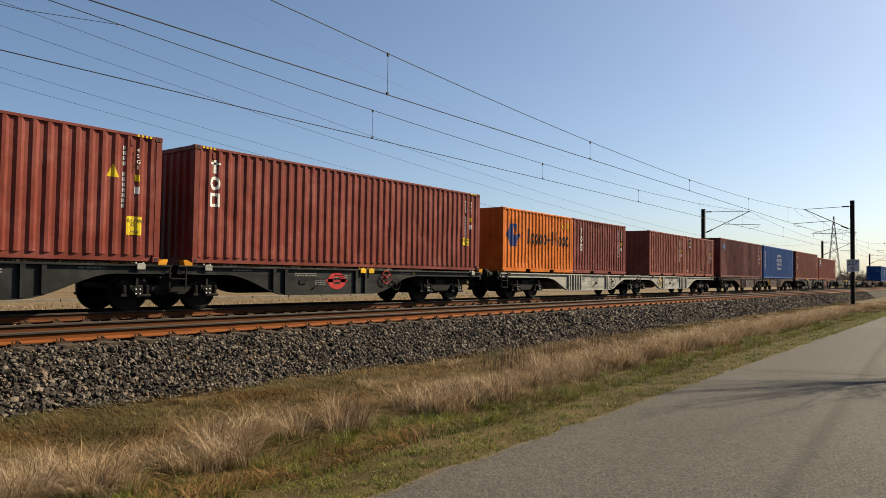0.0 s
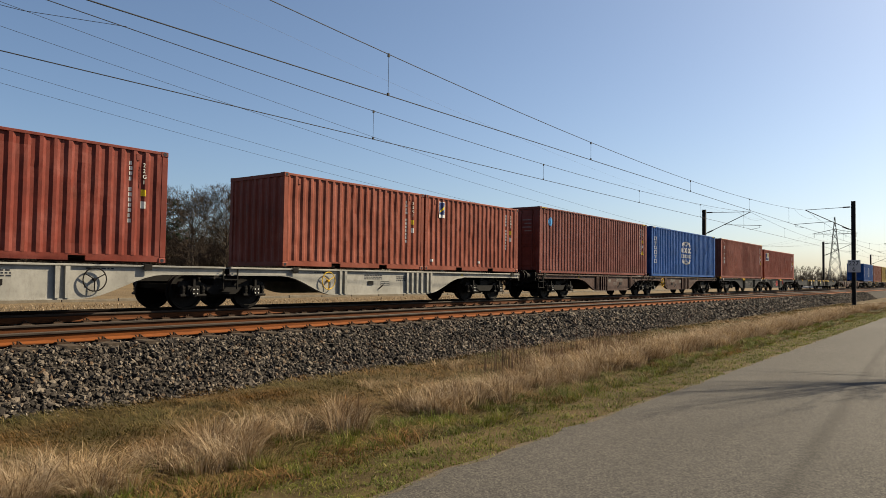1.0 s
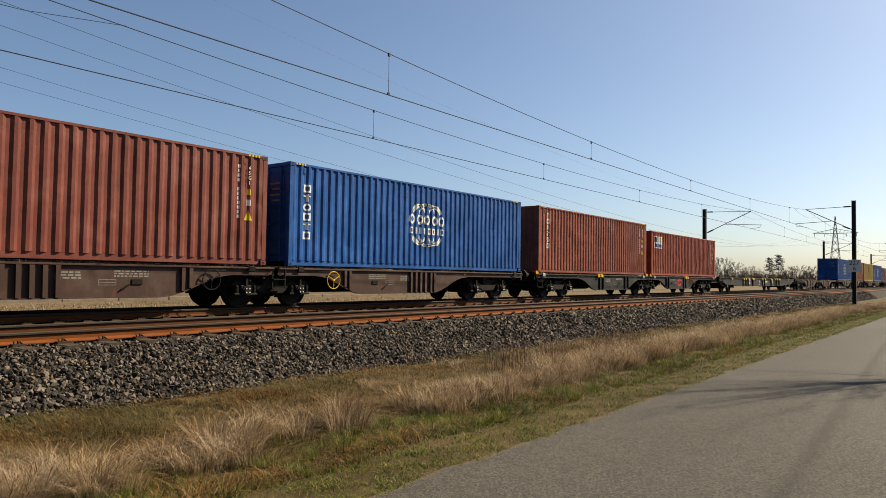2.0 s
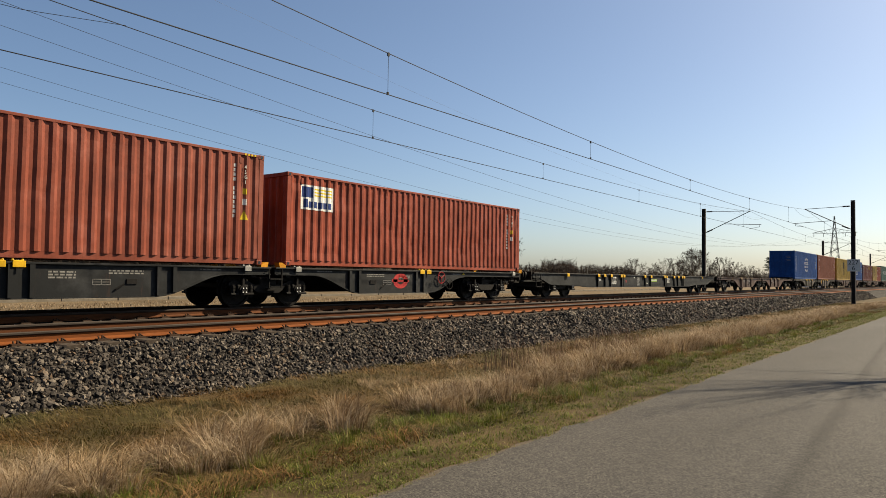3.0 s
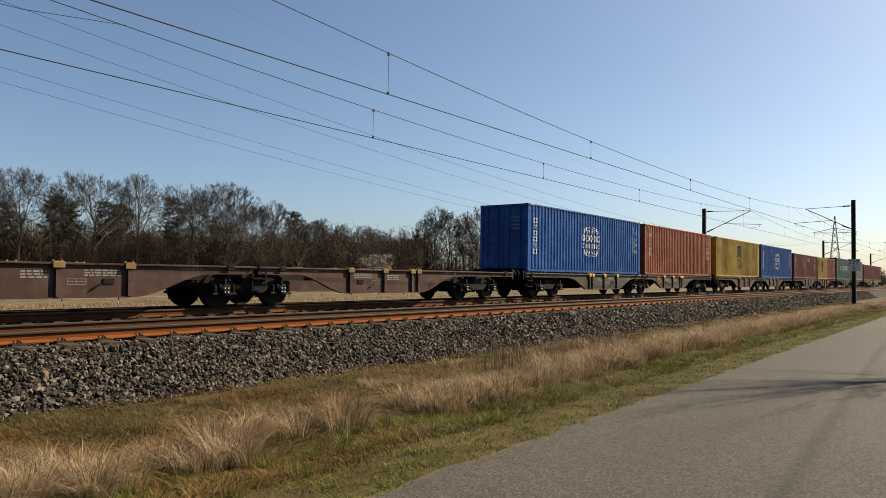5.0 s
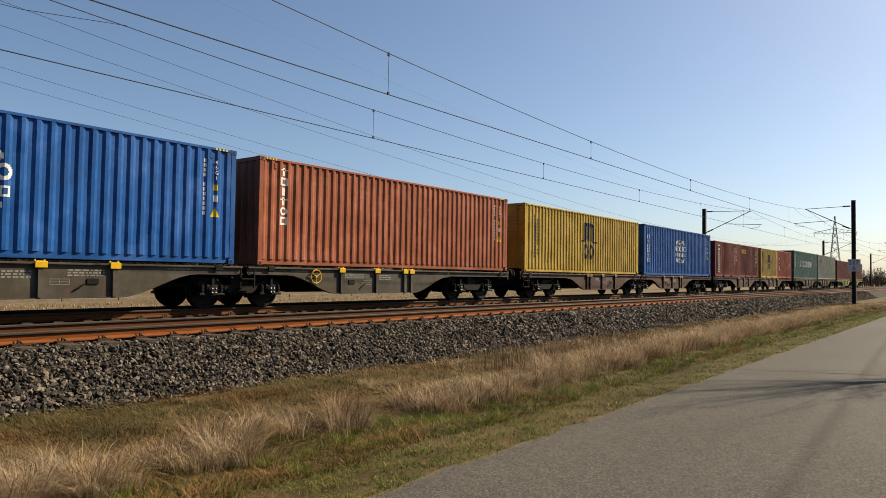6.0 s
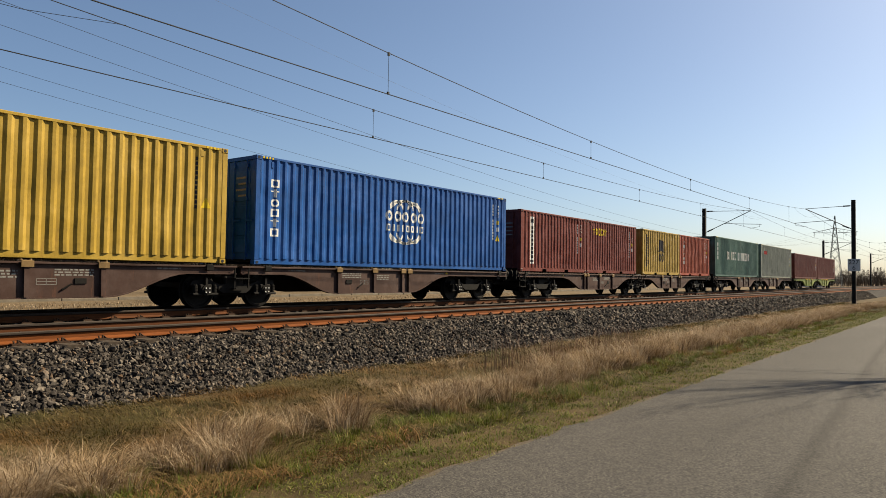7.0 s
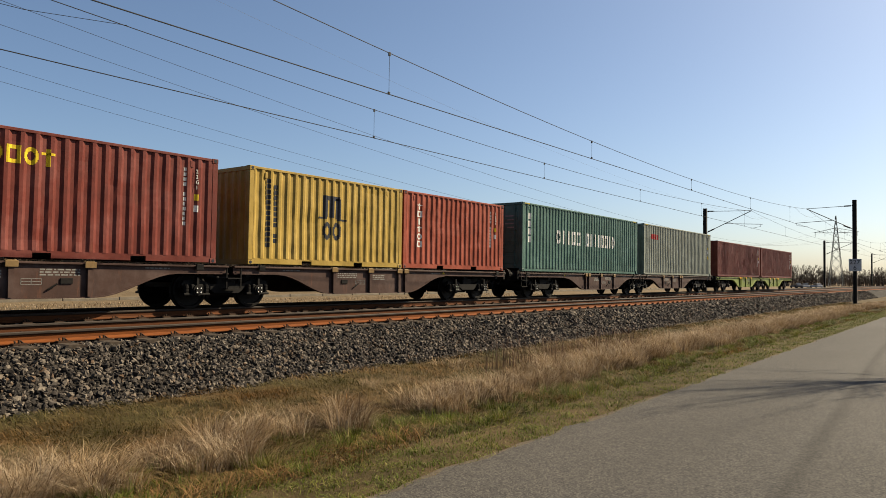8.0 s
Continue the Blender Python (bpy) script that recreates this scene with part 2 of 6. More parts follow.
def ground_material():
    m, t, b = nodes_of("meadow_soil_and_turf")
    near = ramp(t, noise_of(t, 0.8, 8, 0.7), [(0.3, (0.032, 0.025, 0.01)), (0.45, (0.065, 0.047, 0.02)), (0.6, (0.105, 0.072, 0.035)), (0.75, (0.057, 0.05, 0.017))])
    fine = ramp(t, noise_of(t, 35, 5, 0.75), [(0.3, (0.35, 0.35, 0.35)), (0.7, (1.1, 1.1, 1.1))])
    near = mix(t, 0.7, near, fine, "MULTIPLY")
    far = ramp(t, noise_of(t, 0.35, 8, 0.7, (0.4, 1, 1)), [(0.3, (0.066, 0.048, 0.027)), (0.55, (0.12, 0.086, 0.05)), (0.75, (0.088, 0.07, 0.034))])
    sep = t.nodes.new("ShaderNodeSeparateXYZ")
    co = t.nodes.new("ShaderNodeTexCoord")
    t.links.new(co.outputs["Object"], sep.inputs[0])
    side = t.nodes.new("ShaderNodeMapRange")
    side.inputs[1].default_value, side.inputs[2].default_value = 3.0, 7.0
    t.links.new(sep.outputs["Y"], side.inputs[0])
    t.links.new(mix(t, 1.0, mix(t, side.outputs[0], near, far), (0.88, 0.88, 0.88), "MULTIPLY"), b.inputs["Base Color"])
    b.inputs["Roughness"].default_value = 0.95
    b.inputs["Specular IOR Level"].default_value = 0.1
    bump(t, b, noise_of(t, 9, 8, 0.75), 0.8, 0.06)
    return m


def build_ground():
    xs = [-3000, -1200, -500, -200, -90, -40, -20, -10] + [round(-5 + 0.35 * i, 2) for i in range(200)] + [66 + 3 * i for i in range(1, 30)] + [170, 230, 330, 500, 800, 1400, 2500, 4500]
    ys = [-3500, -1500, -600, -250, -120, -60, -40, -28, -22, -19.5, -18.5, -17.7] + [-16, -14, -12.6] + [round(-12.3 + 0.3 * i, 2) for i in range(20)] + [-6.0, -3, 0, 3.2, 4.6, 6, 7.5, 9, 11, 13, 16, 20, 25, 32, 40, 55, 80, 130, 220, 400, 800, 1600, 3500]
    verts = [(x, y, ground_height(x, y)) for y in ys for x in xs]
    n = len(xs)
    faces = [(j * n + i, j * n + i + 1, (j + 1) * n + i + 1, (j + 1) * n + i) for j in range(len(ys) - 1) for i in range(n - 1)]
    g = new("ground", mesh_of("ground", verts, faces, ground_material()))
    tagged(g, "flat meadow with dry brown and olive grass", "ground", kind="structure")


SEAM = 0.463


def road_material():
    m, t, b = nodes_of("worn_asphalt")
    big = ramp(t, noise_of(t, 0.45, 5, 0.6, (0.35, 1, 1)), [(0.3, (0.032, 0.0302, 0.028)), (0.7, (0.047, 0.0448, 0.0425))])
    co = t.nodes.new("ShaderNodeTexCoord")
    chips = t.nodes.new("ShaderNodeTexVoronoi")
    chips.inputs["Scale"].default_value = 85
    t.links.new(co.outputs["Object"], chips.inputs["Vector"])
    grit = ramp(t, chips.outputs["Color"], [(0.15, (0.4, 0.4, 0.4)), (0.5, (0.95, 0.95, 0.95)), (0.85, (1.9, 1.85, 1.75))])
    col = mix(t, 1.0, big, grit, "MULTIPLY")
    col = mix(t, 0.4, col, ramp(t, noise_of(t, 9, 6, 0.8), [(0.3, (0.6, 0.58, 0.55)), (0.7, (1.25, 1.22, 1.18))]), "MULTIPLY")
    # two smoother wheel tracks along the lane and a darker seam
    co = t.nodes.new("ShaderNodeTexCoord")
    sep = t.nodes.new("ShaderNodeSeparateXYZ")
    t.links.new(co.outputs["Object"], sep.inputs[0])
    wob = t.nodes.new("ShaderNodeMath")
    wob.operation = "MULTIPLY_ADD"
    wob.inputs[1].default_value = 0.12
    t.links.new(noise_of(t, 0.5, 3, 0.5), wob.inputs[0])
    slant = t.nodes.new("ShaderNodeMath")
    slant.operation = "MULTIPLY_ADD"
    slant.inputs[1].default_value = -0.05
    t.links.new(sep.outputs["X"], slant.inputs[0])
    t.links.new(sep.outputs["Y"], slant.inputs[2])
    t.links.new(slant.outputs[0], wob.inputs[2])
    mr = t.nodes.new("ShaderNodeMapRange")
    mr.inputs[1].default_value, mr.inputs[2].default_value = -18, -12
    t.links.new(wob.outputs[0], mr.inputs[0])
    band = ramp(t, mr.outputs[0], [(0.0, (0.9, 0.9, 0.9)), (SEAM - 0.06, (1, 1, 1)), (SEAM - 0.025, (0.96, 0.95, 0.94)), (SEAM, (0.58, 0.57, 0.55)), (SEAM + 0.02, (1, 1, 1)), (0.9, (1.0, 0.98, 0.95))])
    col = mix(t, 1.0, col, band, "MULTIPLY")
    cr = ramp(t, noise_of(t, 0.9, 2, 0.5, None, "Object", "ShaderNodeTexVoronoi"), [(0.0, (0.8, 0.8, 0.8)), (0.05, (1, 1, 1))])
    col = mix(t, 0.5, col, cr, "MULTIPLY")
    t.links.new(col, b.inputs["Base Color"])
    b.inputs["Roughness"].default_value = 0.9
    b.inputs["Specular IOR Level"].default_value = 0.2
    bump(t, b, noise_of(t, 140, 3, 0.8), 0.6, 0.008)
    return m


def build_road():
    rnd = random.Random(3)
    xs = [-400, -100, -40] + [-20 + 0.25 * i for i in range(320)] + [62 + 4 * i for i in range(60)] + [400, 700, 1500, 3000]
    verts, faces = [], []
    for x in xs:
        e = 0.09 * noise.noise((x * 1.3, 0, 7)) + 0.07 * noise.noise((x * 4.1, 3, 1)) if -25 < x < 70 else 0
        verts += [(x, -17.6, -0.83), (x, -17.5, -0.80), (x, -15, -0.775), (x, -12.75 + e, -0.797), (x, -12.52 + e, -0.80), (x, -12.47 + e, -0.845)]
    for i in range(len(xs) - 1):
        for k in range(5):
            a = i * 6 + k
            faces.append((a, a + 6, a + 7, a + 1))
    r = new("road", mesh_of("road", verts, faces, road_material()))
    tagged(r, "narrow grey asphalt lane with a worn seam", "road", kind="structure")
    # sandy grit washed along the edge
    m = plain("sandy_grit", [(0.3, (0.075, 0.06, 0.04)), (0.7, (0.16, 0.13, 0.095))], 30, 0.95, 0, 0.8, 0.02)
    vs, fs = [], []
    for i, x in enumerate(xs):
        w = max(0.0, 0.03 + 0.16 * noise.noise((x * 0.9, 5, 2)) + 0.08 * noise.noise((x * 3.3, 1, 2))) if -25 < x < 70 else 0.1
        vs += [(x, -12.6, -0.82), (x, -12.47 + 0.45 * w, -0.809), (x, -12.46 + w, -0.85)]
    for i in range(len(xs) - 1):
        for k in range(2):
            a = i * 3 + k
            fs.append((a, a + 3, a + 4, a + 1))
    tagged(new("road_edge", mesh_of("road_edge", vs, fs, m)), "strip of pale sandy grit beside the asphalt", "road edge", kind="structure")


X0, X1 = -40.0, 520.0
SLEEPER_STEP, SLEEPER_X = 0.6109, 4.2255


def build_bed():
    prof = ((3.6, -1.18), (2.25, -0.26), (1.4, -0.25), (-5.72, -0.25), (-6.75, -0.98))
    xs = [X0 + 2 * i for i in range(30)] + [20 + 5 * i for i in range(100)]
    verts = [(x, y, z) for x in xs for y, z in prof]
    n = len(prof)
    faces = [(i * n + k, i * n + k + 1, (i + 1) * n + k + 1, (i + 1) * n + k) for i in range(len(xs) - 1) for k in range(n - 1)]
    tagged(new("trackbed", mesh_of("trackbed", verts, faces, M_BED)), "grey crushed stone bed of the double track, darkened as shade between stones", "track bed", kind="structure")


def build_stones():
    """Crushed stones on the near shoulder and slope, and between the sleepers."""
    rs = np.random.RandomState(5)
    cube = np.array([(x, y, z) for x in (-1, 1) for y in (-1, 1) for z in (-1, 1)], float)
    quads = np.array(((0, 1, 3, 2), (4, 6, 7, 5), (0, 4, 5, 1), (2, 3, 7, 6), (0, 2, 6, 4), (1, 5, 7, 3)))
    bm = bmesh.new()
    bmesh.ops.create_icosphere(bm, subdivisions=1, radius=1.3)
    bm.verts.ensure_lookup_table()
    ico = np.array([v.co[:] for v in bm.verts])
    tris = np.array([[v.index for v in f.verts] for f in bm.faces])
    bm.free()
    verts, faces, count = [], [], 0

    def strew(n, xa, xb, power, ya, yb, s0, s1, shape, sides, rough):
        nonlocal count
        x = xa + (xb - xa) * rs.rand(n) ** power
        y = ya + (yb - ya) * rs.rand(n)
        z = np.where(y > -5.72, -0.25, -0.25 - (-5.72 - y) * 0.73 / 1.03)
        pos = np.stack([x, y, z + rs.uniform(-0.02, 0.028, n)], 1)
        size = rs.uniform(s0, s1, n)
        k = len(shape)
        v = shape[None] * rs.uniform(1 - rough, 1 + rough * 0.6, (n, k, 1)) * size[:, None, None] * rs.uniform(0.65, 1.25, (n, 1, 3))
        q = rs.normal(size=(n, 4))
        q /= np.linalg.norm(q, axis=1)[:, None]
        w, x, y, z = q.T
        R = np.stack([1 - 2 * (y * y + z * z), 2 * (x * y - z * w), 2 * (x * z + y * w), 2 * (x * y + z * w), 1 - 2 * (x * x + z * z), 2 * (y * z - x * w),
                      2 * (x * z - y * w), 2 * (y * z + x * w), 1 - 2 * (x * x + y * y)], 1).reshape(n, 3, 3)
        v = np.einsum("nij,nkj->nki", R, v) + pos[:, None]
        faces.extend((sides[None] + k * np.arange(n)[:, None, None] + count).reshape(-1, sides.shape[1]).tolist())
        verts.extend(v.reshape(-1, 3).tolist())
        count += n * k
    strew(21000, 1.5, 15, 1.0, -6.95, -5.25, 0.013, 0.038, ico, tris, 0.62)
    strew(13000, 15, 34, 1.0, -6.95, -5.25, 0.020, 0.042, cube, quads, 0.4)
    strew(11000, 34, 95, 1.3, -6.95, -5.25, 0.034, 0.06, cube, quads, 0.4)
    strew(9000, 2, 40, 1.4, -5.25, -2.9, 0.020, 0.036, cube, quads, 0.4)
    strew(5000, 3, 60, 1.2, -2.9, 0.8, 0.024, 0.04, cube, quads, 0.4)
    ob = new("ballast", mesh_of("ballast", verts, faces, M_STONE))
    tagged(ob, "loose grey and tan crushed ballast stones on the embankment", "ballast", kind="stuff")


RAIL_PROFILE = ((-0.075, -0.172), (0.075, -0.172), (0.075, -0.160), (0.028, -0.145), (0.010, -0.125), (0.009, -0.055), (0.030, -0.042), (0.036, -0.034), (0.036, -0.010), (0.026, 0.0),
                (-0.026, 0.0), (-0.036, -0.010), (-0.036, -0.034), (-0.030, -0.042), (-0.009, -0.055), (-0.010, -0.125), (-0.028, -0.145), (-0.075, -0.160))


def build_track(yc, name, label, count, near_rail, far_rail):
    track = thing(name, pose(0, yc, 0), label, "railway track", kind="structure")
    n = len(RAIL_PROFILE)
    for side in (-1, 1):
        xs = (X0, 0, 30, 90, X1)
        verts = [(x, side * 0.7535 + y, z) for x in xs for y, z in RAIL_PROFILE]
        faces = [(i * n + k, i * n + (k + 1) % n, (i + 1) * n + (k + 1) % n, (i + 1) * n + k) for i in range(len(xs) - 1) for k in range(n)]
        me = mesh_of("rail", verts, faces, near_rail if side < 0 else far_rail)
        me.materials.append(M_RAILTOP)
        for p in me.polygons:
            k = p.index % n
            if 5 <= k <= 13:
                p.material_index = 1
        same("rail", me, track, Matrix(), "steel rail with rusty web and worn head")
    bm = bmesh.new()
    slab(bm, ((-0.15, -0.40), (0.15, -0.40), (0.13, -0.205), (0.10, -0.185), (-0.10, -0.185), (-0.13, -0.205)), -1.3, 1.3)
    sl = bpy.data.meshes.new("sleeper")
    bm.to_mesh(sl)
    bm.free()
    sl.materials.append(M_SLEEPER)
    bm = bmesh.new()
    for s in (-1, 1):
        for k in (-1, 1):
            y = s * 0.7535 + k * 0.13
            box(bm, -0.09, 0.09, y - 0.05, y + 0.05, -0.188, -0.155)
            for x in (-0.055, 0.055):
                tube(bm, (x, y + k * 0.02, -0.16), (x * 0.7, y - k * 0.055, -0.125), 0.013, None, 5)
            tube(bm, (0, y, -0.16), (0, y, -0.105), 0.018, None, 6)
    cl = bpy.data.meshes.new("rail_clip")
    bm.to_mesh(cl)
    bm.free()
    cl.materials.append(M_CLIP)
    for i in range(-6, count):
        m = pose(SLEEPER_X + i * SLEEPER_STEP, 0, 0)
        same("sleeper", sl, track, m)
        same("rail_clip", cl, track, m)


# ---- containers ----
HALF = 1.219
PITCH_C = 0.278


def corrugated(bm, u0, u1, z0, z1, place, depth=0.036, rows=1, dent=0.0, seed=0.0):
    """Trapezoid ribs along u between z0 and z1; place(u, d, z) gives the point, d going inwards; dent pushes patches in."""
    n = max(1, round((u1 - u0 - 0.08) / PITCH_C))
    p = (u1 - u0 - 0.08) / n
    line = [(u0, 0.0)]
    for i in range(n):
        a = u0 + 0.04 + i * p
        line += [(a, 0.0), (a + 0.245 * p, depth), (a + 0.5 * p, depth), (a + 0.745 * p, 0.0)]
    line += [(u1 - 0.04, 0.0), (u1, 0.0)]
    def pushed(u, z):
        if not dent:
            return 0.0
        return dent * (max(0.0, noise.noise((u * 0.8, z * 0.9, seed)) - 0.12) * 2.2 + max(0.0, noise.noise((u * 3.1, z * 2.2, seed + 9)) - 0.2) * 1.6)
    lo = [bm.verts.new(place(u, d, z0)) for u, d in line]
    for r in range(rows):
        z = z0 + (z1 - z0) * (r + 1) / rows
        hi = [bm.verts.new(place(u, d + (pushed(u, z) if r < rows - 1 and 0 < k < len(line) - 1 else 0), z)) for k, (u, d) in enumerate(line)]
        for k in range(len(line) - 1):
            bm.faces.new((lo[k], lo[k + 1], hi[k + 1], hi[k]))
        lo = hi
    bmesh.ops.recalc_face_normals(bm, faces=bm.faces[:])
    return bm


def panel_depth(L):
    """Breaks along the near side panel and how far each lies inwards."""
    u0, u1 = 0.16, L - 0.16
    n = max(1, round((u1 - u0 - 0.08) / PITCH_C))
    q = (u1 - u0 - 0.08) / n
    us, ds = [0.0, u0], [0.0, 0.0]
    for i in range(n):
        a = u0 + 0.04 + i * q
        us += [a, a + 0.245 * q, a + 0.5 * q, a + 0.745 * q]
        ds += [0.0, 0.036, 0.036, 0.0]
    return us + [u1, L], ds + [0.0, 0.0]


def bars(parent, L, name, material, cells, label="", lift=0.003):
    """Paint laid on the ribs of the near side: cells of x0, x1, z0, z1 in the container's space."""
    us, ds = panel_depth(L)
    bm = bmesh.new()
    for x0, x1, z0, z1 in cells:
        cut = [x0] + [u for u in us if x0 < u < x1] + [x1]
        pts = [(u, -(HALF - 0.006 - float(np.interp(u, us, ds))) - lift) for u in cut]
        lo = [bm.verts.new((u, y, z0)) for u, y in pts]
        hi = [bm.verts.new((u, y, z1)) for u, y in pts]
        for k in range(len(pts) - 1):
            bm.faces.new((lo[k], lo[k + 1], hi[k + 1], hi[k]))
    return tagged(part(name, bm, material, parent, label), kind="stuff" if len(cells) > 1 else "")


def disc(x, z, rx, rz, step=0.03, hole=0.0):
    """Cells of a disc, or of a ring where hole is the share left open."""
    out, u = [], -rx
    while u < rx - 1e-6:
        m = u + step / 2
        h = rz * math.sqrt(max(0, 1 - (m / rx) ** 2))
        g = rz * hole * math.sqrt(max(0, 1 - (m / (rx * hole)) ** 2)) if hole and abs(m) < rx * hole else 0
        if g:
            out += [(x + u, x + u + step, z - h, z - g), (x + u, x + u + step, z + g, z + h)]
        elif h > 0.01:
            out.append((x + u, x + u + step, z - h, z + h))
        u += step
    return out


def column(x, w, z0, z1, n, gap=0.22):
    """n lettering blocks one under another."""
    s = (z1 - z0) / n
    return [(x, x + w, z0 + k * s + s * gap / 2, z0 + (k + 1) * s - s * gap / 2) for k in range(n)]


def row(x0, x1, z, h, n, gap=0.25, tall=()):
    s = (x1 - x0) / n
    return [(x0 + k * s + s * gap / 2, x0 + (k + 1) * s - s * gap / 2, z, z + h * (1.35 if k in tall else 1)) for k in range(n)]


def glyphs(pattern, x0, x1, z, h, down=False, z1=0.0):
    """Lettering as plain shapes: o a ring, i a bar, l a tall bar, - a dash, s an open square; in a row, or one under another when down."""
    n = len(pattern)
    out = []
    for k, g in enumerate(pattern):
        if down:
            s = (z1 - z) / n
            xa, xb, za, zb = x0, x1, z1 - (k + 1) * s + 0.09 * s, z1 - k * s - 0.09 * s
        else:
            s = (x1 - x0) / n
            xa, xb, za, zb = x0 + k * s + 0.1 * s, x0 + (k + 1) * s - 0.1 * s, z, z + h
        w, t = xb - xa, zb - za
        if g == "o":
            out += disc((xa + xb) / 2, (za + zb) / 2, w / 2, t / 2, max(0.015, w / 14), 0.52)
        elif g == "i":
            out.append((xa + w * 0.3, xb - w * 0.3, za, zb))
        elif g == "l":
            out.append((xa + w * 0.3, xb - w * 0.3, za, zb + t * 0.35))
        elif g == "-":
            out.append((xa, xb, za + t * 0.4, za + t * 0.6))
        elif g == "s":
            out += [(xa, xa + w * 0.25, za, zb), (xb - w * 0.25, xb, za, zb), (xa + w * 0.25, xb - w * 0.25, zb - t * 0.22, zb), (xa + w * 0.25, xb - w * 0.25, za, za + t * 0.22)]
        elif g == "t":
            out += [(xa + w * 0.35, xb - w * 0.35, za, zb), (xa, xb, zb - t * 0.35, zb - t * 0.2)]
    return out


def globe(c, L, x, z):
    """White globe emblem: three crossing rings parted by two rows of blocks."""
    cells = []
    for r in (0.98, 0.55):
        cells += [q for q in disc(x, z, r, 0.74, 0.04, 0.90) if q[2] > z + 0.36 or q[3] < z - 0.36]
    for dx in (-0.45, 0.45):
        cells += [q for q in disc(x + dx, z, 0.5, 0.70, 0.04, 0.88) if q[2] > z + 0.40 or q[3] < z - 0.40]
    bars(c, L, "globe_emblem", M_WHITE, cells, "white globe of crossing rings")
    bars(c, L, "emblem_lettering", M_WHITE, glyphs("ooooo", x - 1.0, x + 1.0, z + 0.0, 0.34) + glyphs("siiissis", x - 0.95, x + 0.95, z - 0.32, 0.22), "two rows of white blocks", 0.005)


def digits(parent, name, material, text, size, m, label=""):
    cu = bpy.data.curves.new(name, "FONT")
    cu.body, cu.size, cu.extrude = text, size, 0.002
    tmp = new(name, cu)
    me = bpy.data.meshes.new_from_object(tmp.evaluated_get(bpy.context.evaluated_depsgraph_get()))
    bpy.data.objects.remove(tmp)
    bpy.data.curves.remove(cu)
    me.materials.clear()
    me.materials.append(material)
    return same(name, me, parent, m, label)


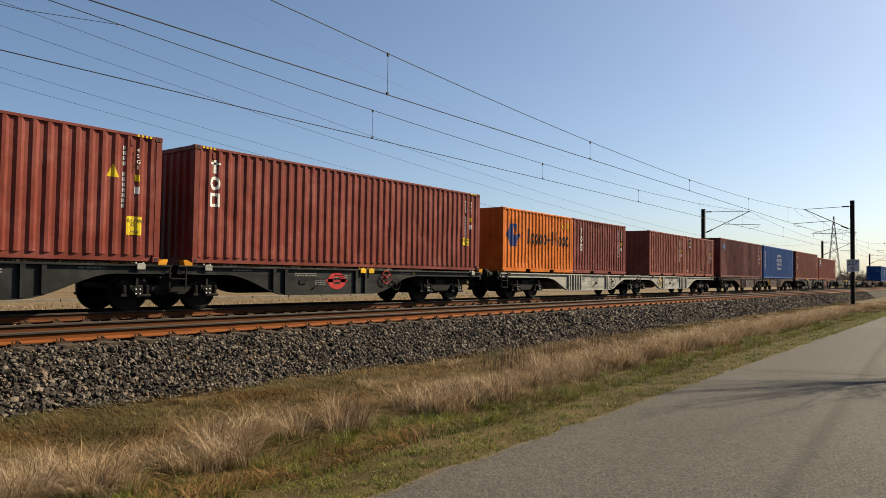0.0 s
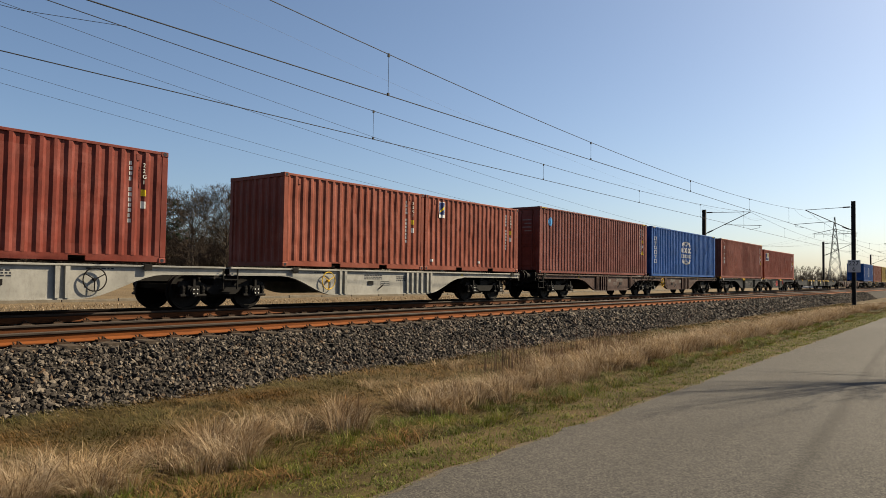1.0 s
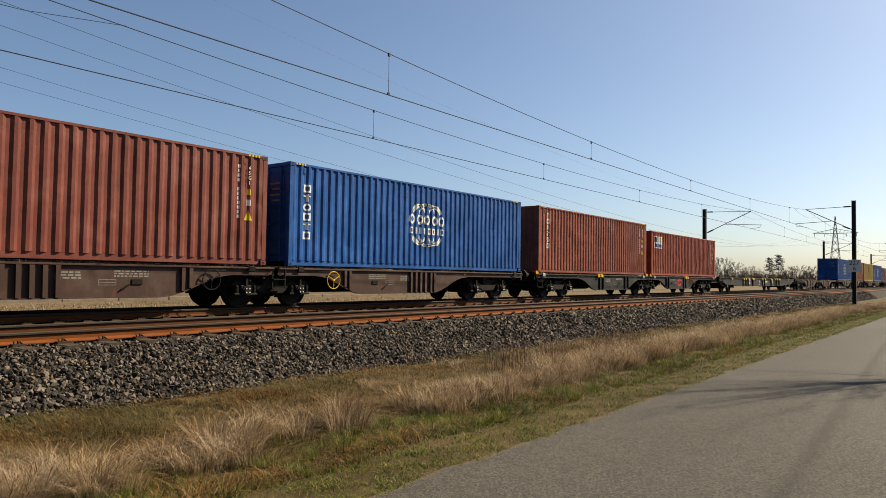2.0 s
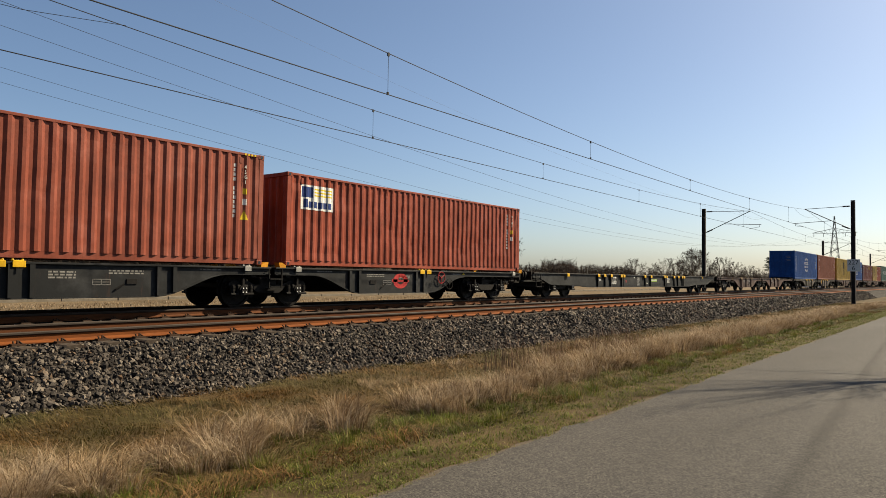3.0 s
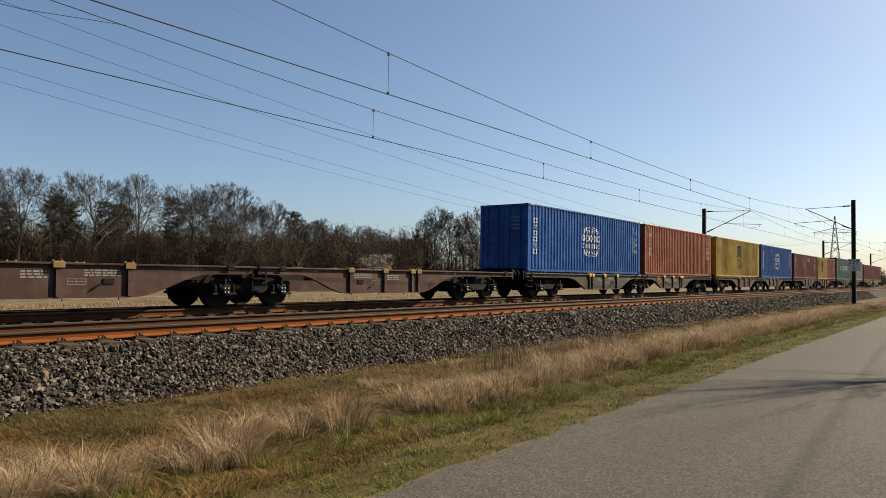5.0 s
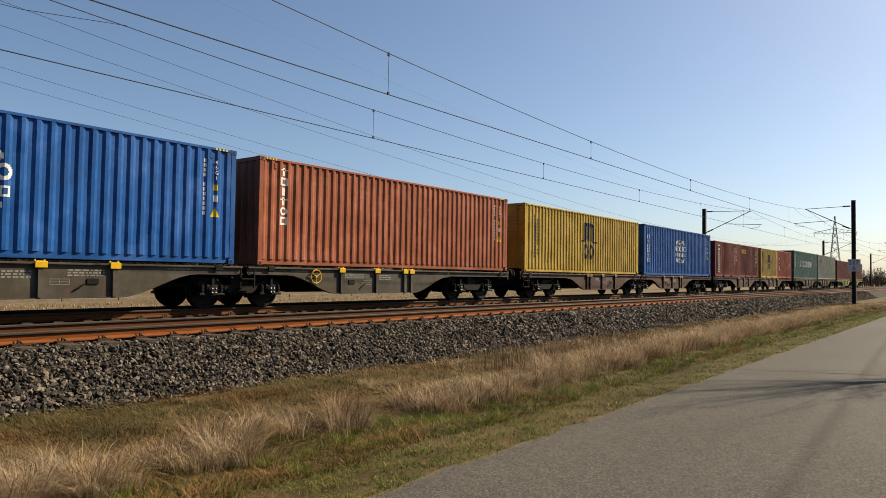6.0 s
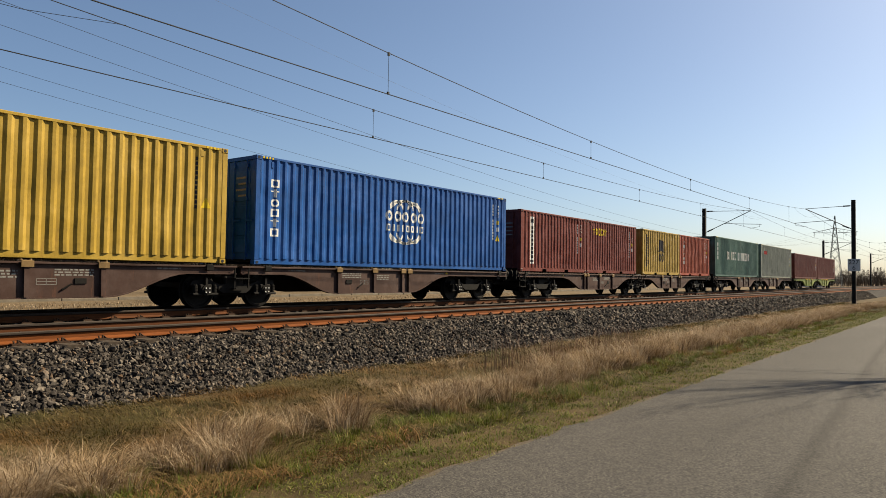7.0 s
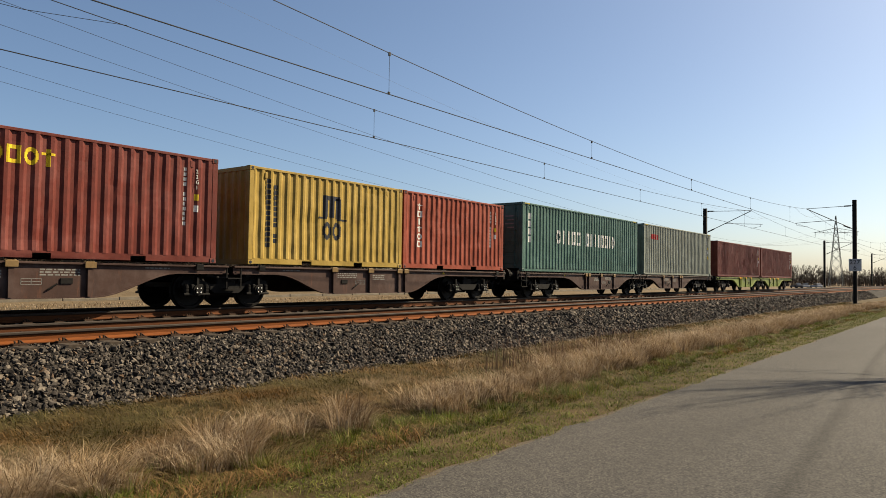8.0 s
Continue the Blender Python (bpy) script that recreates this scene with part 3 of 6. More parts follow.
def container(x, z, length, tall, paint, label, doors=False, code=0, group="containers on the train", door_paint=None):
    H, L = (2.896 if tall else 2.591), length
    mat = PAINT[paint]
    c = thing("shipping_container", pose(x, 0, z), label, "shipping container", group)
    post = 0.16
    for s in (-1, 1):
        part("side_panel", corrugated(bmesh.new(), post, L - post, 0.16, H - 0.07, lambda u, d, zz: (u, s * (HALF - 0.006 - d), zz), rows=11, dent=0.012 if tall else 0.02, seed=x), mat, c)
        bm = bmesh.new()
        ya, yb = sorted((s * (HALF - 0.06), s * (HALF - 0.012))) if L < 7 else sorted((s * (HALF - 0.10), s * (HALF - 0.042)))
        # lower rail with fork pockets cut in
        cuts = (L / 2 - 1.02 - 0.18, L / 2 - 1.02 + 0.18, L / 2 + 1.02 - 0.18, L / 2 + 1.02 + 0.18) if L < 7 else ()
        edge = [0.15, *cuts, L - 0.15]
        for k in range(0, len(edge), 2):
            box(bm, edge[k], edge[k + 1], ya, yb, 0.02, 0.165)
        for k in range(1, len(edge) - 1, 2):
            box(bm, edge[k], edge[k + 1], ya, yb, 0.125, 0.165)
        part("bottom_rail", bm, mat, c)
        part("top_rail", boxed(0.15, L - 0.15, *sorted((s * (HALF - 0.06), s * (HALF - 0.001))), H - 0.075, H - 0.008, bevel=0.008), mat, c)
        for e in (0, 1):
            xa = 0 if e == 0 else L - post
            part("corner_post", boxed(xa + 0.004, xa + post - 0.002, *sorted((s * (HALF - 0.15), s * (HALF - 0.002))), 0.118, H - 0.118, bevel=0.012), mat, c)
            for zz in (0, H - 0.118):
                bm = boxed(xa if e == 0 else L - 0.178, xa + 0.178 if e == 0 else L, *sorted((s * (HALF - 0.162), s * (HALF + 0.005))), zz, zz + 0.118, bevel=0.01)
                xc = xa + 0.089 if e == 0 else L - 0.089
                cas = part("corner_casting", bm, mat, c)
                # Flat black disc stands in for the shaded opening of the casting.
                hole = bmesh.new()
                tube(hole, (xc, s * (HALF - 0.01), zz + 0.06), (xc, s * (HALF + 0.008), zz + 0.06), 0.042, None, 10)
                part("casting_slot", hole, M_BLACK, cas)
    if doors:
        dm = PAINT[door_paint] if door_paint else mat
        for s in (-1, 1):
            bm = bmesh.new()
            ya, yb = sorted((s * 0.01, s * (HALF - 0.15)))
            box(bm, 0.04, 0.09, ya, yb, 0.14, H - 0.12)
            d = part("door", bm, dm, c)
            for k in range(5):
                za = 0.32 + k * (H - 0.6) / 5
                part("door_panel", boxed(0.022, 0.0385, ya + 0.12, yb - 0.12, za, za + (H - 0.6) / 5 - 0.12, bevel=0.006), dm, d)
            for yy in (s * 0.28, s * 0.83):
                bm = tube(bmesh.new(), (0.005, yy, 0.12), (0.005, yy, H - 0.1), 0.02, None, 8)
                for zz in (0.2, 0.9, 1.7, H - 0.3):
                    box(bm, -0.015, 0.04, yy - 0.05, yy + 0.05, zz, zz + 0.08)
                box(bm, -0.02, 0.0, yy - 0.3, yy + 0.03, 1.15, 1.19)
                part("locking_bar", bm, dm, d, "galvanised vertical locking bar")
        bm = bmesh.new()
        for k in range(4):
            box(bm, 0.012, 0.02, -0.80, -0.35 - 0.1 * (k % 2), H - 0.60 - 0.16 * k, H - 0.55 - 0.16 * k)
        part("door_marking", bm, M_FADED, c, "rows of small white marking")
    else:
        part("front_panel", corrugated(bmesh.new(), -HALF + 0.14, HALF - 0.14, 0.12, H - 0.1, lambda u, d, zz: (0.03 + d, u, zz)), mat, c)
        part("front_sill", boxed(0.01, 0.06, -HALF + 0.15, HALF - 0.15, 0.01, 0.13), mat, c)
    part("front_header", boxed(0.012, 0.08, -HALF + 0.15, HALF - 0.15, H - 0.11, H - 0.01), mat, c)
    part("rear_panel", corrugated(bmesh.new(), -HALF + 0.14, HALF - 0.14, 0.02, H - 0.02, lambda u, d, zz: (L - 0.03 - d, u, zz)), mat, c)
    part("roof", corrugated(bmesh.new(), 0.1, L - 0.1, -HALF + 0.05, HALF - 0.05, lambda u, d, zz: (u, zz, H - 0.012 - d * 0.5)), mat, c)
    part("floor", boxed(0.1, L - 0.1, -HALF + 0.06, HALF - 0.06, 0.1, 0.15), M_BOGIE, c)
    for xv in (0.50, L - 0.78):
        part("vent", boxed(xv, xv + 0.09, -HALF + 0.001, -HALF + 0.055, H - 0.29, H - 0.13, bevel=0.008), mat, c, "small side vent cover")
    # identification marks in the last ribs
    if tall:
        for x0 in (0.22, L - 0.62):
            for k in range(4):
                part("warning_stripe", boxed(x0 + 0.1 * k, x0 + 0.1 * k + 0.05, -HALF - 0.003, -HALF + 0.01, H - 0.066, H - 0.016), M_SIGNY, c)
    if code:
        ink = M_BLACK if paint in ("yellow", "sand") else M_WHITE
        rnd = random.Random(code)
        bars(c, L, "identification_mark", ink, [(L - 0.92, L - 0.92 + rnd.choice((0.045, 0.055, 0.06)), H - 0.40 - 0.118 * k, H - 0.40 - 0.118 * k + 0.085) for k in range(12) if k != 4], "column of small marking blocks")
        digits(c, "size_code", ink, "\n".join("45G1" if tall else "22G1" if L < 7 else "42G1"), 0.13, pose(L - 0.62, -HALF - 0.002, H - 0.42, 90))
        bars(c, L, "sticker", M_SIGNY, [(L - 0.63, L - 0.53, H - 1.08, H - 0.93)], "small yellow sticker")
        bars(c, L, "white_sticker", M_WHITE, [(L - 0.63, L - 0.53, H - 1.36, H - 1.20)], "small white sticker")
        if tall and code > 2:
            bars(c, L, "warning_triangle", M_SIGNY, [(L - 0.70 + 0.02 * k, L - 0.48 - 0.02 * k, H - 1.74 + 0.04 * k, H - 1.70 + 0.04 * k) for k in range(6)], "yellow warning triangle")
    return c


# ---- wagons ----
def wheel_mesh():
    bm = bmesh.new()
    for s in (-1, 1):
        ringp = ((0.68, 0.09), (0.68, 0.16), (0.715, 0.38), (0.69, 0.40), (0.68, 0.455), (0.683, 0.488), (0.715, 0.488), (0.722, 0.462), (0.815, 0.456), (0.82, 0.40), (0.775, 0.38), (0.75, 0.16), (0.80, 0.13), (0.80, 0.09))
        n = 28
        rows = [[bm.verts.new((r * math.cos(k * math.tau / n), s * y, r * math.sin(k * math.tau / n))) for k in range(n)] for y, r in ringp]
        for a, b in zip(rows, rows[1:]):
            for k in range(n):
                bm.faces.new((a[k], a[(k + 1) % n], b[(k + 1) % n], b[k]))
    tube(bm, (0, -1.02, 0), (0, 1.02, 0), 0.08, None, 12)
    # paint marks that show the turning
    for s in (-1, 1):
        for k in range(4):
            a = k * math.tau / 4
            tube(bm, (0.27 * math.cos(a), s * 0.745, 0.27 * math.sin(a)), (0.27 * math.cos(a), s * 0.765, 0.27 * math.sin(a)), 0.035, None, 6)
    bmesh.ops.recalc_face_normals(bm, faces=bm.faces[:])
    me = bpy.data.meshes.new("wheelset")
    bm.to_mesh(me)
    bm.free()
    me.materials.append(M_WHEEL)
    return me


WHEEL = wheel_mesh()


def mesh_from(name, bm, material):
    me = bpy.data.meshes.new(name)
    bm.to_mesh(me)
    bm.free()
    me.materials.append(material)
    return me


def side_frame_mesh():
    bm = bmesh.new()
    top = [(-1.28, 0.60), (-1.22, 0.70), (-0.75, 0.72), (-0.45, 0.60), (0.45, 0.60), (0.75, 0.72), (1.22, 0.70), (1.28, 0.60)]
    low = [(1.22, 0.52), (0.6, 0.54), (0.35, 0.38), (-0.35, 0.38), (-0.6, 0.54), (-1.22, 0.52)]
    slab(bm, top + low, -1.04, -0.94)
    for x in (-0.9, 0.9):
        tube(bm, (x, -1.17, 0.46), (x, -0.93, 0.46), 0.13, None, 14)
        tube(bm, (x, -1.20, 0.46), (x, -1.17, 0.46), 0.085, None, 10)
        box(bm, x - 0.17, x + 0.17, -1.13, -0.95, 0.36, 0.60, 0.02)
        box(bm, x - 0.36, x + 0.36, -1.13, -0.96, 0.33, 0.39, 0.015)
        for dx in (-0.27, 0.27):
            for k in range(5):
                ring_z = 0.40 + k * 0.037
                tube(bm, (x + dx, -1.05, ring_z), (x + dx, -1.05, ring_z + 0.024), 0.075, None, 10)
            tube(bm, (x + dx, -1.05, 0.39), (x + dx, -1.05, 0.60), 0.05, None, 8)
        box(bm, x - 0.03, x + 0.03, -1.15, -1.04, 0.58, 0.78)
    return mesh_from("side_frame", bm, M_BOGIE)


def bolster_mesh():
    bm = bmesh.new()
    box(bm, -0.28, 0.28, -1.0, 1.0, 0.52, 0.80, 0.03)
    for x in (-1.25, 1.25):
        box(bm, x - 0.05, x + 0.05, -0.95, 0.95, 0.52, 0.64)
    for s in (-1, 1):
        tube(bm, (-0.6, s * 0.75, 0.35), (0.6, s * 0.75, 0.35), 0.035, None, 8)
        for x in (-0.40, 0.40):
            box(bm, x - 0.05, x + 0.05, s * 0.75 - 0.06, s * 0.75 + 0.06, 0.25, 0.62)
    # Extra block, no known part, blacks out the gap between the wheels.
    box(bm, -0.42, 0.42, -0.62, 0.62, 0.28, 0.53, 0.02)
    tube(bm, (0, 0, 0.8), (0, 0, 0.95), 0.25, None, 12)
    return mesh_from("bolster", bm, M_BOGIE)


def axle_cap_mesh():
    bm = bmesh.new()
    for x in (-0.9, 0.9):
        for dx, dz in ((-0.05, 0.05), (0.05, 0.05), (-0.05, -0.05), (0.05, -0.05)):
            tube(bm, (x + dx, -1.213, 0.46 + dz), (x + dx, -1.20, 0.46 + dz), 0.018, None, 6)
    return mesh_from("bearing_mark", bm, M_WHITE)


FRAME_SIDE, BOLSTER, CAPS = side_frame_mesh(), bolster_mesh(), axle_cap_mesh()
WHEELSETS = []


def bogie(parent, x, marks=True):
    b = new("bogie")
    b.parent, b.matrix_basis, b.empty_display_size = parent, pose(x, 0, 0), 0.2
    same("side_frame", FRAME_SIDE, b, Matrix())
    same("side_frame", FRAME_SIDE, b, pose(0, 0, 0, 0, 0, 180))
    same("bolster", BOLSTER, b, Matrix())
    if marks:
        tagged(same("bearing_mark", CAPS, b, Matrix(), "white dots on the axle bearing cap"), kind="stuff")
    for dx in (-0.9, 0.9):
        WHEELSETS.append((same("wheelset", WHEEL, b, pose(dx, 0, 0.46), "dark steel wheelset"), dx))
    return b


def curve_down(xa, za, xb, zb, n=8):
    return [(xa + (xb - xa) * k / n, za + (zb - za) * (0.5 - 0.5 * math.cos(math.pi * k / n))) for k in range(n + 1)]


def side_sill(parent, belly, ribs, material, top=1.07, flange=0.10):
    """A fish-bellied side girder: web, top and bottom flange, and upright ribs."""
    xa, xb = belly[0][0], belly[-1][0]
    sills = []
    for s in (-1, 1):
        bm = bmesh.new()
        ya, yb = sorted((s * 1.150, s * 1.168))
        slab(bm, [(xa, top)] + [(x, z) for x, z in belly] + [(xb, top)], ya, yb)
        fy = sorted((s * 1.10, s * 1.225))
        box(bm, xa, xb, *fy, top - 0.045, top, 0.006)
        for (x0, z0), (x1, z1) in zip(belly, belly[1:]):
            slab(bm, ((x0, z0 - 0.012), (x1, z1 - 0.012), (x1, z1 + 0.012), (x0, z0 + 0.012)), *sorted((s * 1.08, s * (1.168 + 0.045))))
        sill = part("side_sill", bm, material, parent)
        sills.append(sill)
        for x in ribs:
            z0 = float(np.interp(x, [u for u, z in belly], [z for u, z in belly]))
            bm = bmesh.new()
            slab(bm, ((x - 0.05, top - 0.05), (x - 0.04, z0 + 0.02), (x + 0.04, z0 + 0.02), (x + 0.05, top - 0.05)), *sorted((s * 1.169, s * 1.235)))
            part("rib", bm, material, sill)
    return sills


def deck(parent, xa, xb, material, cross):
    bm = bmesh.new()
    for s in (-1, 1):
        box(bm, xa, xb, *sorted((s * 0.30, s * 0.42)), 0.70, 1.02)
    for x in cross:
        box(bm, x - 0.09, x + 0.09, -1.14, 1.14, 0.80, 1.03)
    part("underframe", bm, material, parent)


def twist_flap(parent, x, material=None, w=0.32, near=True):
    """A folding locking plate on the top flange with a spigot."""
    bm = bmesh.new()
    box(bm, x - w / 2, x + w / 2, -1.262, -1.240, 0.955, 1.085, 0.006)
    box(bm, x - w / 2 + 0.03, x + w / 2 - 0.03, -1.242, -1.10, 1.072, 1.098, 0.004)
    for dx in (-0.09, 0.09):
        tube(bm, (x + dx, -1.16, 1.09), (x + dx, -1.16, 1.125), 0.035, 0.02, 8)
    p = part("container_lock", bm, material or M_YELLOW, parent, "yellow folding container lock" if material in (None, M_YELLOW) else "")
    q = same("container_lock", p.data, parent, pose(2 * x, 0, 0, 0, 0, 180))
    return p


def corner_stop(parent, x, flip, material=None):
    """The upright guide at the platform's end corner."""
    for s in (-1, 1):
        k = 1 if flip else -1
        bm = slab(bmesh.new(), ((x, 1.05), (x + k * 0.20, 1.05), (x + k * 0.24, 1.20), (x + k * 0.14, 1.20), (x, 1.13)), *sorted((s * 1.02, s * 1.222)))
        part("corner_guide", bm, material or M_ORANGE, parent, "orange corner guide")


def step_ladder(parent, x, w=0.42):
    bm = bmesh.new()
    for dx in (-w / 2, w / 2):
        box(bm, x + dx - 0.015, x + dx + 0.015, -1.26, -1.225, 0.48, 1.02)
    for z in (0.48, 0.74):
        box(bm, x - w / 2, x + w / 2, -1.30, -1.08, z, z + 0.03)
    part("step", bm, M_BOGIE, parent)


def coupling(parent, x, way):
    """Headstock, two buffers and a screw coupling at the wagon's end; way is -1 or 1."""
    part("headstock", boxed(*sorted((x, x + way * 0.12)), -1.15, 1.15, 0.78, 1.14, bevel=0.01), M_BOGIE, parent)
    for s in (-0.875, 0.875):
        bm = bmesh.new()
        tube(bm, (x + way * 0.12, s, 1.0), (x + way * 0.42, s, 1.0), 0.13, 0.12, 14)
        tube(bm, (x + way * 0.42, s, 1.0), (x + way * 0.62, s, 1.0), 0.085, None, 12)
        tube(bm, (x + way * 0.62, s, 1.0), (x + way * 0.66, s, 1.0), 0.225, 0.22, 18)
        part("buffer", bm, M_BOGIE, parent)
    bm = bmesh.new()
    box(bm, *sorted((x + way * 0.1, x + way * 0.42)), -0.05, 0.05, 0.92, 1.06, 0.02)
    tube(bm, (x + way * 0.4, 0, 0.95), (x + way * 0.70, 0, 0.82), 0.035, None, 8)
    part("screw_coupling", bm, M_BOGIE, parent)
    for s in (-0.35, 0.35):
        bm = bmesh.new()
        pts = [(x + way * (0.1 + 0.09 * k), s, 0.80 - 0.22 * math.sin(math.pi * k / 6)) for k in range(7)]
        rings = []
        for k, (u, v, z) in enumerate(pts):
            (u0, _, z0), (u1, _, z1) = pts[max(0, k - 1)], pts[min(6, k + 1)]
            n = Vector((u1 - u0, 0, z1 - z0)).normalized()
            side = Vector((n.z, 0, -n.x))
            rings.append([bm.verts.new(Vector((u, v, z)) + 0.025 * (side * math.cos(a) + Vector((0, math.sin(a), 0)))) for a in (j * math.tau / 6 for j in range(6))])
        for p, q in zip(rings, rings[1:]):
            for j in range(6):
                bm.faces.new((p[j], p[(j + 1) % 6], q[(j + 1) % 6], q[j]))
        part("brake_hose", bm, M_BOGIE, parent)


def brake_wheel(parent, x, z, r, material, label):
    bm = ring(bmesh.new(), (x, -1.24, z), r, 0.014, n=22)
    for k in range(3):
        a = 0.5 + k * math.tau / 3
        tube(bm, (x, -1.24, z), (x + r * math.cos(a), -1.24, z + r * math.sin(a)), 0.012, None, 6)
    tube(bm, (x, -1.15, z), (x, -1.26, z), 0.03, None, 8)
    part("brake_wheel", bm, material, parent, label)


def signs(parent, spec, material, name="wagon_marking", label="rows of white marking on the girder"):
    bm = bmesh.new()
    for x, z, w, h in spec:
        box(bm, x, x + w, -1.171, -1.166, z, z + h)
    tagged(part(name, bm, material, parent, label), kind="stuff" if len(spec) > 1 else "")


def lines_of(x, z, w, rows, step=0.05, h=0.026, seed=1):
    r = random.Random(seed)
    out = []
    for k in range(rows):
        u = 0.0
        while u < w:
            d = r.uniform(0.04, 0.14)
            out.append((x + u, z - k * step, min(d, w - u), h))
            u += d + 0.03
    return out


def articulated(x, label, mat, span=13.03, end=12.19, lock=M_YELLOW, style=0):
    """Two platforms on three bogies; the middle bogie carries both. Platform 2 is the mirror of platform 1."""
    w = thing("container_wagon", pose(x, 0, 0), label, "freight wagon", "wagons of the train")
    total = span + end
    mid = (end + span) / 2
    inner, outer = 0.42, end - 2.13
    sh = max(0.0, (span - end) / 2 - 0.45) * 0.8
    belly2 = [(-(span - end) / 2 + 0.08, 0.87), (0.95 - sh, 0.87)] + curve_down(1.0 - sh, 0.87, 3.0 - sh, 0.33) + [(outer - 3.8, 0.33)] + curve_down(outer - 3.7, 0.33, outer - 1.75, 0.87) + [(outer - 1.6, 0.90), (end + 0.12, 0.90)]
    ribs2 = ([2.5, 2.9, 5.62, 6.02], [2.2, 2.4, 5.25, 5.5, 5.75, 6.0, 6.3, 6.5], [3.07, 4.6, 5.95, 6.28])[style]
    for first in (False, True):
        belly = [(end - u, z) for u, z in reversed(belly2)] if first else [(span + u, z) for u, z in belly2]
        ribs = [end - u for u in ribs2] if first else [span + u for u in ribs2]
        side_sill(w, belly, ribs, mat)
        xa, xb = belly[0][0], belly[-1][0]
        # Near-black steel instead of the wagon's paint deepens the underframe's shade.
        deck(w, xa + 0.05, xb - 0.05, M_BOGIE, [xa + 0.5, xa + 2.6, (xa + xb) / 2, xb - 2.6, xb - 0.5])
        base = 0 if first else span
        for u in ((5.88, 6.24), (), (3.07, 4.6, 5.95, 6.28))[style]:
            twist_flap(w, end - u if first else span + u, lock, 0.24)
        for u in (0.45, end - 0.45):
            twist_flap(w, base + u, M_BOGIE if style else M_PALE, 0.2)
        if style == 0:
            corner_stop(w, base + 0.02, False)
            corner_stop(w, base + end - 0.02, True)
        ink = M_BLACK if mat is M_PALE else M_FADED
        q = lambda u, width: base + (end - u - width if first else u)
        k = int(abs(x)) + int(base)
        signs(w, lines_of(q(3.25, 0.8), 0.90, 0.8, 3 if style else 2, 0.055, 0.03, k), ink)
        signs(w, lines_of(q(4.75, 0.55), 0.86, 0.55, 3, 0.06, 0.035, k + 1), ink)
        signs(w, lines_of(q(7.7, 0.5), 0.955, 0.5, 1, 0.06, 0.03, k + 2), ink)
        signs(w, lines_of(q(1.2, 0.6), 0.965, 0.6, 1, 0.06, 0.03, k + 3), ink)
        bx = q(4.0, 0.4)
        signs(w, [(bx, 0.60, 0.4, 0.012), (bx, 0.66, 0.4, 0.012), (bx, 0.72, 0.4, 0.012), (bx, 0.60, 0.012, 0.13), (bx + 0.19, 0.60, 0.012, 0.13), (bx + 0.388, 0.60, 0.012, 0.13)], ink, "load_table", "small load limit table")
        signs(w, [(q(8.3, 0.14) + 0.02 * i, 0.95 + 0.018 * i, 0.16 - 0.04 * i, 0.018) for i in range(4)], M_SIGNY, "warning_triangle", "small yellow warning triangle")
        part("document_box", boxed(q(3.4, 0.25), q(3.4, 0.25) + 0.25, -1.19, -1.17, 0.62, 0.74, bevel=0.004), M_BOGIE, w)
        part("brake_lever", tube(bmesh.new(), (q(3.9, 0), -1.19, 0.50), (q(3.9, 0) + 0.18, -1.21, 0.62), 0.02, None, 6), M_BOGIE, w)
        if style == 0 and not first:
            signs(w, [(base + a, lo, b - a, hi - lo) for a, b, lo, hi in disc(4.85, 0.72, 0.36, 0.25, 0.03, 0.45)] + [(base + 4.42, 0.68, 0.86, 0.09)], M_REDMARK, "red_emblem", "red ring emblem with a crossbar")
            brake_wheel(w, base + 6.95, 0.84, 0.2, M_REDMARK, "red hand brake wheel")
            brake_wheel(w, base + 7.42, 0.62, 0.19, M_BOGIE, "dark hand brake wheel")
        if style == 1 and first:
            brake_wheel(w, base + 10.55, 0.74, 0.25, M_BOGIE, "dark hand brake wheel")
        if style == 1 and not first:
            brake_wheel(w, base + 1.7, 0.74, 0.25, M_YELLOW, "yellow hand brake wheel")
        if style == 2 and not first and mat is M_TAUPE:
            brake_wheel(w, base + 2.05, 0.83, 0.19, M_YELLOW, "yellow hand brake wheel")
    bogie(w, 2.13)
    bogie(w, mid)
    bogie(w, total - 2.13)
    step_ladder(w, mid + 0.05)
    step_ladder(w, 0.1)
    coupling(w, -0.12, -1)
    coupling(w, total + 0.12, 1)
    return w


